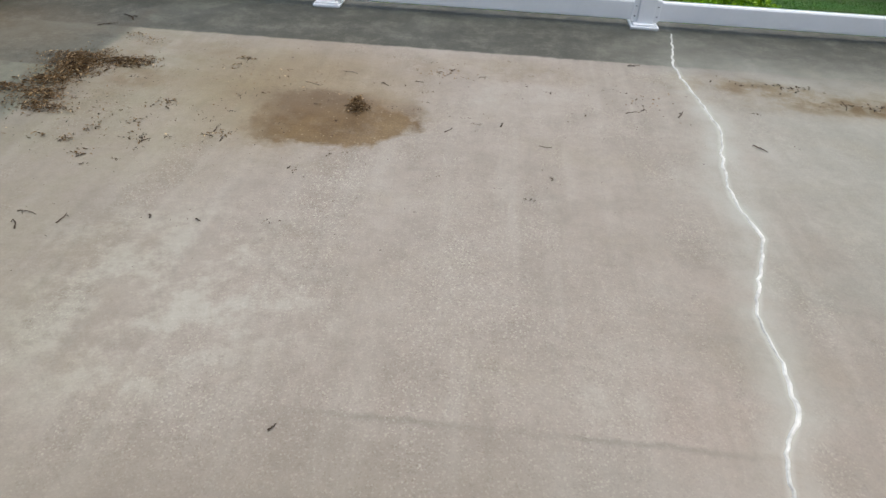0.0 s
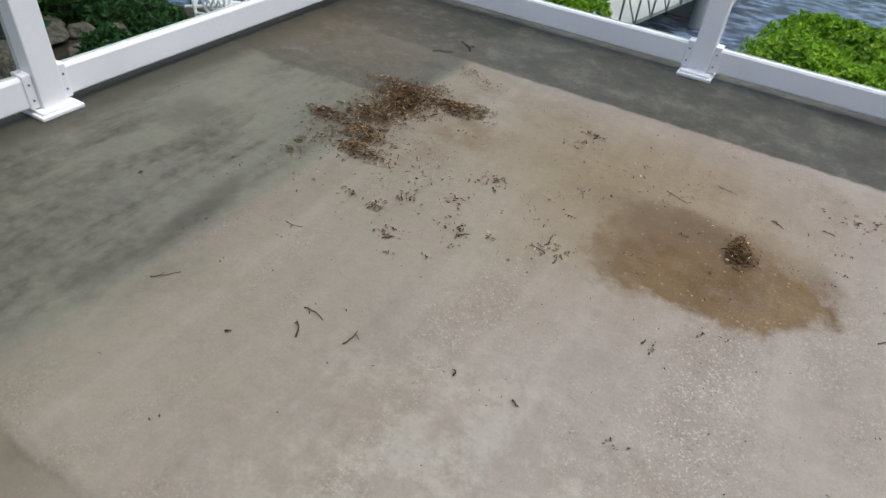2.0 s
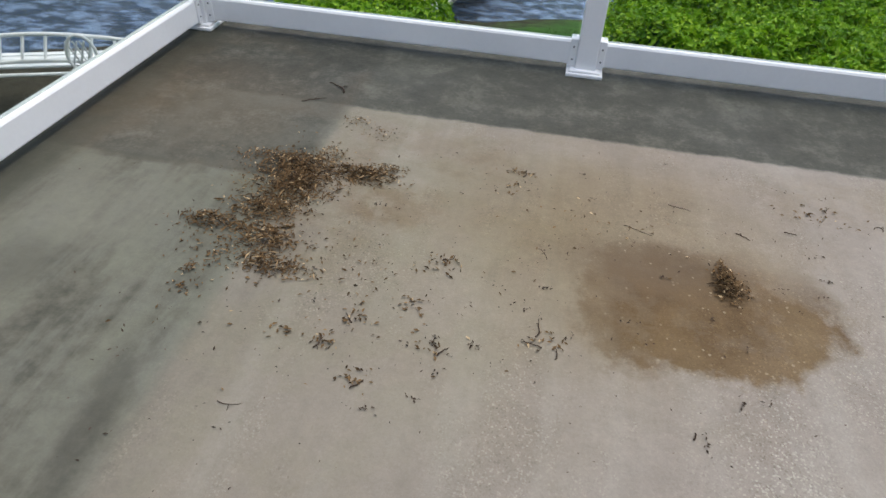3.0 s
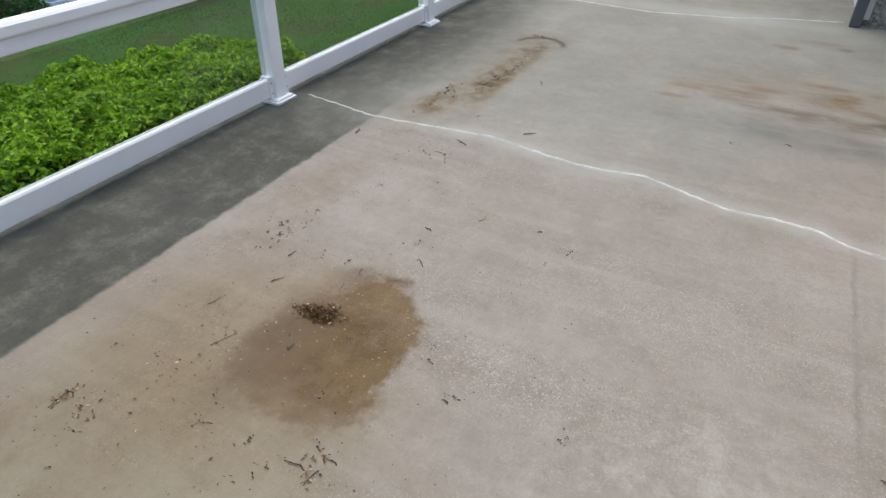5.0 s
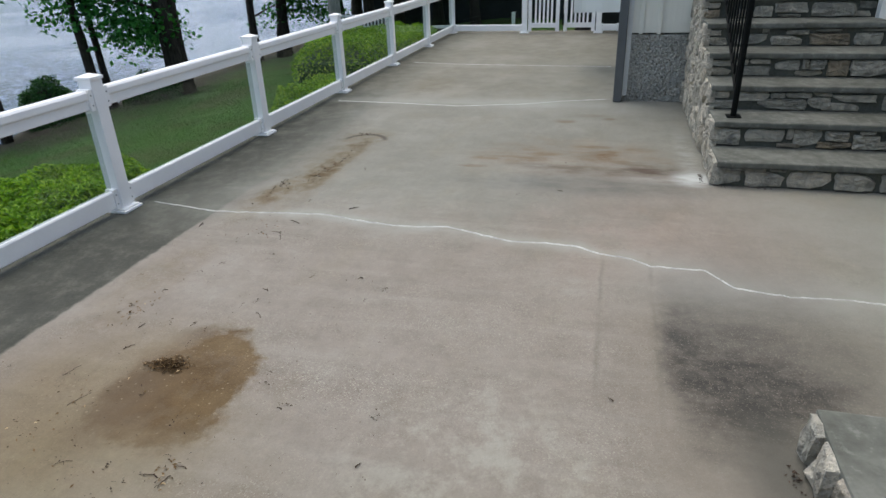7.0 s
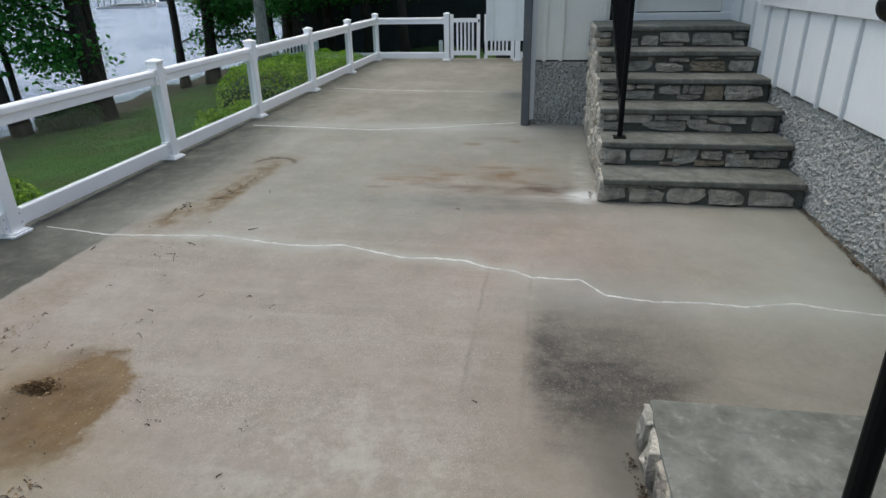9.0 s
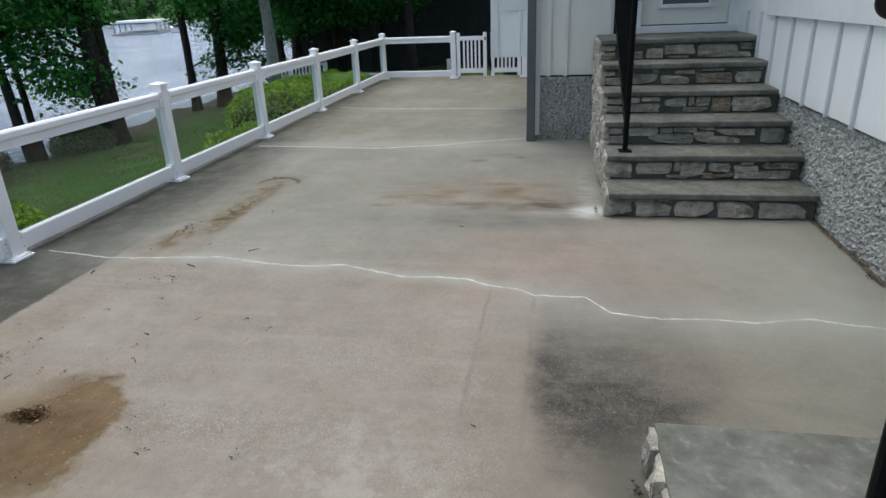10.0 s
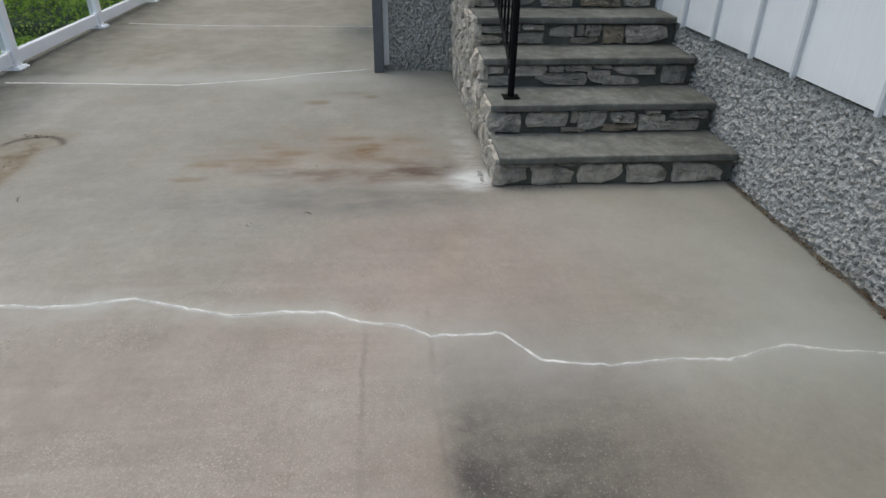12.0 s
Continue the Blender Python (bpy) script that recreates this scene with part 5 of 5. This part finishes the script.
def grass():
    rng = np.random.default_rng(61)
    n = 90000
    x, y = rng.uniform(-3.2, 14.5, n), 4.7 + 9.5 * rng.random(n) ** 1.2
    keep = (shore_y(x) - y > 0.7) & (smooth_noise(np.stack([x, y, 0 * x], 1), 0.9, 3) > -0.45)
    x, y = x[keep], y[keep]
    n = len(x)
    z = ground_z(x, y)
    a = rng.uniform(0, 6.28, n)
    h = rng.uniform(0.012, 0.035, n)
    w = 0.007
    v = np.empty((n, 3, 3))
    v[:, 0] = np.stack([x - w * np.cos(a), y - w * np.sin(a), z - 0.005], 1)
    v[:, 1] = np.stack([x + w * np.cos(a), y + w * np.sin(a), z - 0.005], 1)
    v[:, 2] = np.stack([x + rng.normal(0, 0.02, n), y + rng.normal(0, 0.02, n), z + h], 1)
    ob = link_mesh("grass", arrays_mesh("grass", v.reshape(-1, 3), np.arange(3 * n).reshape(-1, 3)), GRASS)
    tagged(ob, "short green lawn grass blades sloping to the lake", "grass", kind="stuff")


grass()


# ---- shore ----
def rock(x, y, r, seed, z=None):
    rng = random.Random(seed)
    bm = bmesh.new()
    bmesh.ops.create_icosphere(bm, subdivisions=3, radius=1)
    sx, sy, sz = (r * rng.uniform(0.8, 1.3) for _ in range(3))
    for v in bm.verts:
        n = 1 + 0.28 * noise.noise(v.co * 1.4 + Vector((seed, 0, 0))) + 0.12 * noise.noise(v.co * 4 + Vector((0, seed, 0)))
        v.co = Vector((v.co.x * sx * n, v.co.y * sy * n, v.co.z * sz * 0.5 * n))
    ob = part("rock", bm, ROCK)
    ob.matrix_basis = pose(x, y, (float(ground_z(x, y)) if z is None else z) + r * 0.18, 0, 0, rng.uniform(0, 360))
    return tagged(ob, "rough tan boulder on the lake shore", "rock", "shore rocks")


for i, (x, y, r) in enumerate(((-7.9, 4.2, 0.42), (-8.6, 4.9, 0.36), (-7.3, 3.6, 0.30), (-8.9, 3.6, 0.46), (-7.5, 5.0, 0.22), (-9.2, 4.4, 0.4), (-6.9, 4.4, 0.18), (-8.0, 5.7, 0.2), (-8.7, 6.3, 0.18), (-7.7, 5.5, 0.13), (-7.2, 4.9, 0.15), (-8.3, 5.4, 0.17), (-8.2, 6.1, 0.12), (-7.9, 6.4, 0.1))):
    rock(x, y, r, i + 1)
for i in range(24):
    x = 3.3 + 0.19 * i
    edging = rock(x, float(shore_y(x)) - 0.10 + 0.05 * math.sin(i * 2.3), 0.13 + 0.03 * math.sin(i * 1.7), i + 40)
    edging.data.materials[0] = PALEROCK
    tagged(edging, "pale flat stone edging the lawn at the water", "rock", "edging stones")


def dock():
    d = thing("boat_dock", "pale concrete boat dock with a white capped pile", "dock", at=(0, 0, 0))
    for k in range(9):
        part("deck_plank", box(-7.0 + 0.58 * k, 13.5, -2.12, -6.43 + 0.58 * k, 20.5, -1.98, 0.012), DOCK, d)
    part("fascia", box(-7.0, 13.42, -2.36, -1.80, 13.49, -1.99, 0.01), DOCK, d)
    part("pile", tube([(-2.25, 13.25, -3.0), (-2.25, 13.25, -1.72)], 0.11, 14), DOCK, d)
    part("pile_cap", tube([(-2.25, 13.25, -1.72), (-2.25, 13.25, -1.66), (-2.25, 13.25, -1.60)], [0.14, 0.14, 0.02], 14), VINYL, d, "white domed pile cap")


dock()


def gangway():
    g = thing("gangway", "galvanised gangway with truss handrails leading to the dock", "gangway")
    a, b = Vector((-3.3, 10.2, -1.85)), Vector((-2.7, 13.6, -1.93))
    side = (b - a).cross(Vector((0, 0, 1))).normalized() * 0.45
    bm = bmesh.new()
    q = [a - side, a + side, b + side, b - side]
    lo = [bm.verts.new(p) for p in q]
    hi = [bm.verts.new(p + Vector((0, 0, 0.06))) for p in q]
    bm.faces.new(lo)
    bm.faces.new(hi)
    for k in range(4):
        bm.faces.new((lo[k], lo[(k + 1) % 4], hi[(k + 1) % 4], hi[k]))
    part("walkway", bm, DOCK, g)
    for s in (-1, 1):
        up = Vector((0, 0, 0.62))
        p0, p1 = a + side * s, b + side * s
        part("handrail", tube([p0 + up, p1 + up], 0.025, 8), STEEL, g)
        for k in range(7):
            u = p0 + (p1 - p0) * (k / 6)
            part("truss_post", tube([u, u + up], 0.016, 6), STEEL, g)
            if k < 6:
                w = p0 + (p1 - p0) * ((k + 1) / 6)
                part("truss_brace", tube([u + up, w], 0.012, 6), STEEL, g)


gangway()


def lift():
    p = thing("boat_lift", "pale grey boat lift platform with a white box beside the dock", "boat lift", at=(-4.4, 12.2, -2.3))
    part("platform", box(-1.2, -0.7, 0, 1.2, 1.0, 0.22, 0.03), DOCK, p)
    part("locker", box(-0.7, -0.2, 0.22, 0.75, 0.5, 0.46, 0.03), VINYL, p, "white storage locker")
    part("pipe_frame", tube([(1.15, -0.6, 0.2), (1.15, -0.6, 0.75), (1.15, -0.2, 0.75), (1.15, -0.2, 0.2)], 0.022, 8), VINYL, p)
    for sx in (-1.0, 1.0):
        part("leg", tube([(sx, 0.1, -0.9), (sx, 0.1, 0.0)], 0.06, 8), STEEL, p)


lift()


def garden_bench():
    """White garden seat with arched slatted back rails and lattice ends."""
    b = thing("garden_bench", "white wooden garden bench with arched slats and lattice ends", "bench", at=(-5.85, 5.97, float(ground_z(-5.85, 5.97)) - 0.01), turn=22)
    top = -1.03 - float(ground_z(-5.85, 5.97))
    arch = lambda x, z: z + 0.07 * math.cos(x * 2.1) - 0.05
    for name, z, y in (("top_rail", top, 0.10), ("back_rail", top - 0.21, 0.0)):
        pts = [(x, y, arch(x, z)) for x in np.linspace(-0.80, 0.80, 15)]
        part(name, tube(pts, 0.020, 8), VINYL, b)
    for x in np.linspace(-0.68, 0.68, 8):
        part("slat", tube([(x, 0, arch(x, top - 0.21)), (x + 0.04, 0.10, arch(x, top))], 0.015, 6), VINYL, b)
    for x in (-0.70, 0.70):
        part("leg", tube([(x + 0.10, -0.12, 0.0), (x, 0.0, top - 0.15)], 0.019, 8), VINYL, b)
        part("leg", tube([(x + 0.06, 0.42, 0.0), (x + 0.06, 0.36, 0.34)], 0.019, 8), VINYL, b)
        lat = bmesh.new()
        cx = x + (0.26 if x < 0 else -0.26)
        ring = [(cx + 0.13 * math.cos(q), -0.04, 0.46 + (0.20 if math.sin(q) > 0 else 0.16) * math.sin(q)) for q in np.linspace(0, 2 * math.pi, 17)]
        tube(ring, 0.014, 6, lat)
        for k in (-0.06, 0.0, 0.06):
            tube([(cx + k - 0.05, -0.04, 0.34), (cx + k + 0.05, -0.04, 0.60)], 0.009, 5, lat)
            tube([(cx + k + 0.05, -0.035, 0.34), (cx + k - 0.05, -0.035, 0.60)], 0.009, 5, lat)
        part("lattice", lat, VINYL, b, "oval white lattice panel")
    part("lower_rail", tube([(-0.66, -0.05, 0.30), (0.72, -0.05, 0.30)], 0.018, 8), VINYL, b)
    for k in range(4):
        part("seat_slat", box(-0.66, 0.02 + 0.09 * k, 0.33, 0.72, 0.09 + 0.09 * k, 0.35, 0.005), VINYL, b)


garden_bench()


def far_fence():
    f = thing("picket_fence", "white picket fence beyond the hedge", "fence", at=(17.2, 0, -1.0))
    part("fence_rail", box(-0.03, 4.0, 0.42, 0.03, 9.6, 0.50, 0.006), VINYL, f)
    part("fence_rail", box(-0.03, 7.9, 0.76, 0.03, 9.6, 0.83, 0.006), VINYL, f)
    for k in range(14):
        y = 7.95 + 0.117 * k
        part("picket", box(-0.012, y, 0.501, 0.012, y + 0.045, 0.759), VINYL, f)
    for y in (4.0, 7.9, 9.6):
        part("post", box(-0.05, y - 0.05, -0.15, 0.05, y + 0.05, 0.86, 0.006), VINYL, f)


far_fence()


def dark_house():
    h = thing("neighbour_house", "dark house in deep shade behind the trees", "house", at=(25, 0, -1.6))
    part("wall", box(0, -6, 0, 8, 11.5, 4.6), DARKWALL, h)
    for k in range(34):
        part("siding_board", box(-0.02, -6 + 0.5 * k, 0.05, -0.001, -5.98 + 0.5 * k + 0.44, 4.5), DARKWALL, h)
    r = box(-1.4, -7, 4.6, 9, 12.6, 4.85)
    part("roof", r, ROOFING, h)
    d = part("door", box(-0.07, 8.2, 0.1, -0.021, 9.1, 2.2, 0.01), plain("slate_blue_door", (0.035, 0.05, 0.065), 0.5, 0.15), h, "dull slate blue door")
    part("handle", tube([(-0.1, 8.3, 1.1), (-0.072, 8.3, 1.1)], 0.03, 8), SCREW, d)


dark_house()


def far_dock():
    d = thing("covered_dock", "distant covered boat dock with a white roof on the lake", "dock", at=(118, 82, -2.45), turn=25)
    part("roof", box(-9, -4, 2.1, 9, 4, 2.5, 0.1), VINYL, d)
    part("deck", box(-9, -4.2, 0.0, 10, 4.2, 0.35, 0.1), DOCK, d)
    for x in (-8.5, -3, 3, 8.5):
        for y in (-3.7, 3.7):
            part("post", tube([(x, y, 0.35), (x, y, 2.1)], 0.12, 6), STEEL, d)


far_dock()


def boat(x, y, turn, colour, label):
    b = thing("motor_boat", label, "boat", "moored boats", at=(x, y, -2.5), turn=turn)
    bm = bmesh.new()
    secs = []
    for k, (px, w, z) in enumerate(((-3, 1.05, 0.85), (-1, 1.15, 0.85), (1.2, 1.0, 0.95), (2.6, 0.5, 1.1), (3.3, 0.05, 1.25))):
        secs.append([bm.verts.new(p) for p in ((px, -w, z), (px, -w * 0.8, 0.1), (px, 0, -0.2 + 0.06 * k), (px, w * 0.8, 0.1), (px, w, z))])
    for a, c in zip(secs, secs[1:]):
        for k in range(4):
            bm.faces.new((a[k], a[k + 1], c[k + 1], c[k]))
        bm.faces.new((a[4], a[0], c[0], c[4]))
    bm.faces.new(secs[0])
    part("hull", bm, colour, b)
    part("windscreen", box(0.2, -0.8, 0.95, 0.9, 0.8, 1.5, 0.1), PANE, b)
    part("canopy", box(-1.8, -0.9, 2.0, 0.6, 0.9, 2.1, 0.03), VINYL, b)
    for sx in (-1.6, 0.4):
        part("canopy_post", tube([(sx, 0.8, 0.9), (sx, 0.8, 2.0)], 0.03, 6), STEEL, b)


boat(122, 76, 40, plain("dark_hull", (0.05, 0.055, 0.07), 0.3), "dark motor boat moored at the distant dock")
boat(128, 73, 30, plain("rust_red_hull", (0.20, 0.06, 0.03), 0.3), "reddish motor boat moored at the distant dock")
boat(116, 73, 60, VINYL, "white motor boat moored at the distant dock")


def far_woods():
    """The wooded far bank: thousands of leaf clumps in one belt."""
    rng = np.random.default_rng(71)
    n = 26000
    a = rng.uniform(-0.35, 2.9, n)
    r = rng.uniform(255, 300, n)
    p = np.stack([r * np.cos(a), r * np.sin(a), np.zeros(n)], 1)
    tops = 15 + 7 * np.sin(a * 37) * np.sin(a * 11 + 1) + 4 * np.sin(a * 91)
    p[:, 2] = -2 + rng.random(n) ** 0.7 * tops
    link = link_mesh("woods", leaves_mesh("woods", p, np.tile([-0.4, -0.4, 0.4], (n, 1)), 3.4, rng, 0.8, 0.6), SHRUB)
    tagged(link, "dark green woods along the far lake bank", "woods", kind="stuff")


far_woods()


# ---- litter on the terrace ----
def flakes(name, label, spots, size, mat, seed, heap=0.03, ratio=0.42):
    """Dead leaf scraps heaped in ragged patches (x, y, rx, ry, count)."""
    rng = np.random.default_rng(seed)
    ps, ns = [], []
    for x, y, rx, ry, c in spots:
        d = rng.normal(0, 0.5, (c, 2))
        r = np.hypot(d[:, 0], d[:, 1])
        z = 0.004 + heap * np.exp(-r * r * 1.8) * rng.random(c)
        ps.append(np.stack([x + d[:, 0] * rx, y + d[:, 1] * ry, z], 1))
        ns.append(np.tile([0, 0, 1.0], (c, 1)))
    p = np.concatenate(ps)
    me = leaves_mesh(name, p, np.concatenate(ns), size, rng, ratio, 0.3)
    ob = link_mesh(name, me, mat)
    v = np.empty(len(me.vertices) * 3)
    me.vertices.foreach_get("co", v)
    v = v.reshape(-1, 3)
    v[:, 2] = np.maximum(v[:, 2], 0.0012)
    me.vertices.foreach_set("co", v.reshape(-1))
    return tagged(ob, label, "leaf litter", "leaf litter", "stuff")


flakes("leaf_litter", "ragged heap of brown dead leaves and bark in the terrace corner",
       ((-1.98, 3.02, 0.14, 0.15, 1264), (-2.02, 3.14, 0.16, 0.10, 710), (-2.15, 3.17, 0.15, 0.05, 204), (-1.76, 3.14, 0.14, 0.055, 663), (-1.68, 3.20, 0.08, 0.03, 141), (-1.92, 3.25, 0.06, 0.06, 110),
        (-2.02, 2.84, 0.13, 0.08, 567), (-2.17, 2.74, 0.13, 0.05, 299), (-1.95, 2.69, 0.10, 0.09, 520), (-1.89, 2.57, 0.13, 0.05, 316), (-2.06, 2.6, 0.05, 0.16, 93), (-1.90, 3.52, 0.07, 0.05, 62), (-1.78, 3.45, 0.08, 0.06, 56), (-2.12, 2.5, 0.03, 0.03, 40),
        (-1.99, 3.06, 0.22, 0.24, 442)), 0.013, LITTER, 81, 0.025)
flakes("leaf_litter", "long brown bark shreds and curled leaves on the leaf heap",
       ((-1.98, 3.02, 0.14, 0.15, 260), (-2.02, 3.14, 0.15, 0.08, 120), (-1.76, 3.14, 0.14, 0.05, 110), (-2.02, 2.84, 0.13, 0.08, 110), (-2.17, 2.74, 0.13, 0.04, 60), (-1.95, 2.69, 0.10, 0.08, 90), (-1.89, 2.57, 0.13, 0.04, 60), (-0.485, 2.845, 0.035, 0.07, 40)), 0.036, LITTER, 88, 0.035, 0.17)
flakes("leaf_litter", "small mound of dark mulch on the brown stain", ((-0.485, 2.845, 0.038, 0.085, 460), (-0.455, 2.81, 0.045, 0.05, 180)), 0.014, LITTER, 82, 0.045)
flakes("leaf_litter", "dark leaf crumbs along the stained streak",
       ((1.68, 3.46, 0.25, 0.07, 40), (2.05, 3.28, 0.25, 0.06, 34), (2.4, 3.22, 0.3, 0.05, 22), (3.2, 3.3, 0.05, 0.16, 26)), 0.022, TWIG, 83, 0.008)
flakes("leaf_litter", "brown dirt and leaf scraps in the wall foot",
       tuple((0.55 + 0.15 * k, WY + 0.030 + 0.01 * math.sin(k * 1.7), 0.10, 0.016, 60) for k in range(11)) + ((1.24, WY + 0.05, 0.06, 0.02, 60), (0.85, WY + 0.05, 0.1, 0.02, 60)), 0.013, LITTER, 84, 0.012)
flakes("leaf_litter", "mossy dirt at the foot of the near stair", ((-0.60, 0.43, 0.04, 0.02, 30), (-0.78, 0.405, 0.10, 0.02, 110), (-1.0, 0.405, 0.12, 0.02, 140), (2.35, 0.41, 0.1, 0.02, 50), (2.19, 0.1, 0.015, 0.2, 50)), 0.014, TWIG, 85, 0.02)
flakes("leaf_litter", "reddish leaf scraps scattered south of the heap",
       ((-1.62, 2.32, 0.05, 0.04, 26), (-1.57, 2.42, 0.06, 0.04, 22), (-1.50, 2.22, 0.05, 0.05, 24), (-1.33, 2.36, 0.04, 0.03, 18), (-1.38, 2.72, 0.08, 0.05, 34), (-1.42, 2.52, 0.06, 0.05, 18), (-1.75, 2.33, 0.05, 0.03, 16), (-2.1, 2.42, 0.05, 0.03, 22), (-1.72, 2.5, 0.5, 0.3, 90),
        (-1.2, 3.2, 0.05, 0.05, 20), (-1.18, 3.32, 0.06, 0.02, 26), (-0.1, 3.32, 0.14, 0.06, 40), (-0.85, 3.05, 0.3, 0.2, 40), (0.95, 3.1, 0.15, 0.2, 30), (-1.02, 2.46, 0.07, 0.05, 26), (-1.75, 2.62, 0.35, 0.15, 60), (-2.12, 2.62, 0.10, 0.12, 50)), 0.017, LITTER, 87, 0.006)
crumb_rng = random.Random(5)
crumbs = []
for cx, cy, rx, ry, c in ((-1.60, 2.50, 0.45, 0.30, 34), (-1.25, 3.05, 0.55, 0.35, 24), (-0.4, 3.2, 0.6, 0.25, 20), (-1.2, 2.1, 0.6, 0.35, 12), (0.75, 3.15, 0.45, 0.35, 14), (0.3, 2.6, 0.8, 0.5, 8), (-2.3, 2.5, 0.3, 0.5, 12), (-0.6, 2.3, 0.6, 0.35, 8), (-1.6, 1.5, 0.4, 0.4, 5), (1.6, 2.5, 1.1, 0.9, 5), (-0.55, 2.75, 0.3, 0.2, 10)):
    for _ in range(c):
        crumbs.append((crumb_rng.gauss(cx, rx), min(crumb_rng.gauss(cy, ry), 4.2), crumb_rng.uniform(0.006, 0.045), crumb_rng.uniform(0.006, 0.03), crumb_rng.choice((1, 1, 1, 2, 3, 5, 9))))
flakes("leaf_crumbs", "tiny dark leaf crumbs scattered over the terrace", crumbs, 0.0115, TWIG, 86, 0.003)
fine_crumbs = ((-1.6, 2.5, 0.6, 0.5, 160), (-1.2, 3.0, 0.8, 0.6, 120), (-0.4, 3.1, 0.7, 0.4, 90), (0.7, 3.2, 0.6, 0.5, 50), (-0.9, 2.1, 0.9, 0.6, 70), (0.3, 2.4, 0.9, 0.6, 30))
flakes("leaf_crumbs", "fine dark leaf dust sprinkled over the terrace", fine_crumbs, 0.0075, TWIG, 90, 0.002)


def twig(x, y, length, turn, seed, curl=0.3, thick=0.0022, forks=1):
    """A crooked dry twig with a side shoot, lying on the slab."""
    rng = random.Random(seed)
    t = thing("twig", "dry dark twig lying on the concrete", "twig", "fallen twigs", at=(x, y, 0), turn=turn)
    n = 6
    pts, a, px, py = [], 0.0, -length / 2, 0.0
    for k in range(n + 1):
        pts.append((px, py, thick + 0.0015 + 0.004 * abs(math.sin(k * 1.3 + seed)) * (k not in (0, n))))
        a += rng.uniform(-curl, curl) + curl * 0.35
        px, py = px + length / n * math.cos(a), py + length / n * math.sin(a)
    part("stem", tube(pts, [thick * (1.2 - 0.6 * k / n) for k in range(n + 1)], 5), TWIG, t)
    for f in range(forks):
        i = rng.randint(1, n - 1)
        p = pts[i]
        b = rng.choice((-1, 1)) * rng.uniform(0.5, 1.1)
        part("shoot", tube([p, (p[0] + length * 0.14 * math.cos(b), p[1] + length * 0.14 * math.sin(b), p[2] + 0.003), (p[0] + length * 0.25 * math.cos(b * 1.3), p[1] + length * 0.25 * math.sin(b * 1.3), 0.002)], thick * 0.6, 4), TWIG, t)


named_twigs = ((-2.08, 3.83, 0.15, 118, 0.35, 0.006), (-2.15, 3.66, 0.13, 20, 0.1, 0.003), (-1.455, 1.72, 0.075, 112, 0.4, 0.004), (-1.46, 1.80, 0.09, 15, 0.5, 0.003), (-1.31, 1.77, 0.075, 60, 0.15, 0.003),
               (-1.02, 2.50, 0.08, 40, 0.5, 0.003), (-1.06, 2.44, 0.07, 170, 0.7, 0.003), (-0.98, 2.42, 0.05, 60, 0.6, 0.003), (-0.39, 3.11, 0.06, -35, 0.1, 0.0035), (-0.22, 3.17, 0.05, -20, 0.15, 0.003), (-0.02, 2.66, 0.06, 35, 0.1, 0.003),
               (0.23, 2.75, 0.05, 20, 0.9, 0.004), (0.44, 2.31, 0.035, 40, 0.9, 0.004), (0.41, 2.57, 0.07, -40, 0.4, 0.002), (1.10, 3.02, 0.10, 52, 0.15, 0.004), (0.95, 3.62, 0.09, 10, 0.15, 0.004), (0.93, 3.05, 0.09, 35, 0.3, 0.0025), (0.85, 3.0, 0.08, 20, 0.3, 0.0025),
               (1.38, 2.72, 0.09, -60, 0.1, 0.004), (2.0, 3.27, 0.13, 50, 0.2, 0.003), (2.2, 2.95, 0.06, 10, 0.3, 0.003), (1.95, 1.38, 0.05, 40, 0.4, 0.003), (-0.32, 1.0, 0.03, 20, 0.2, 0.004), (-1.9, 1.65, 0.10, 25, 0.2, 0.002), (-1.78, 2.05, 0.08, -30, 0.3, 0.002),
               (-0.75, 3.05, 0.12, -30, 0.15, 0.0016), (-0.60, 3.22, 0.10, -40, 0.2, 0.0016), (-1.30, 2.36, 0.05, 70, 0.5, 0.0035), (-1.62, 2.30, 0.06, 30, 0.7, 0.003), (-1.58, 2.42, 0.05, 120, 0.8, 0.003), (-1.5, 2.2, 0.05, 80, 0.8, 0.003), (-1.35, 2.75, 0.06, 30, 0.8, 0.002),
               (-1.05, 2.85, 0.07, 100, 0.2, 0.0018), (-1.15, 3.3, 0.06, 30, 0.5, 0.003), (-0.05, 3.35, 0.05, -10, 0.5, 0.0025), (0.12, 3.3, 0.06, 80, 0.5, 0.0025), (-1.02, 1.83, 0.03, 70, 0.6, 0.004), (-0.63, 2.23, 0.03, 30, 0.6, 0.004), (-0.85, 1.83, 0.03, -30, 0.5, 0.004), (-1.6, 1.6, 0.02, 0, 0.5, 0.005))
for i, (x, y, ln, tn, cu, th) in enumerate(named_twigs):
    twig(x, y, ln * 0.85, tn, i + 1, cu, th * 0.6, 1 if ln > 0.055 else 0)
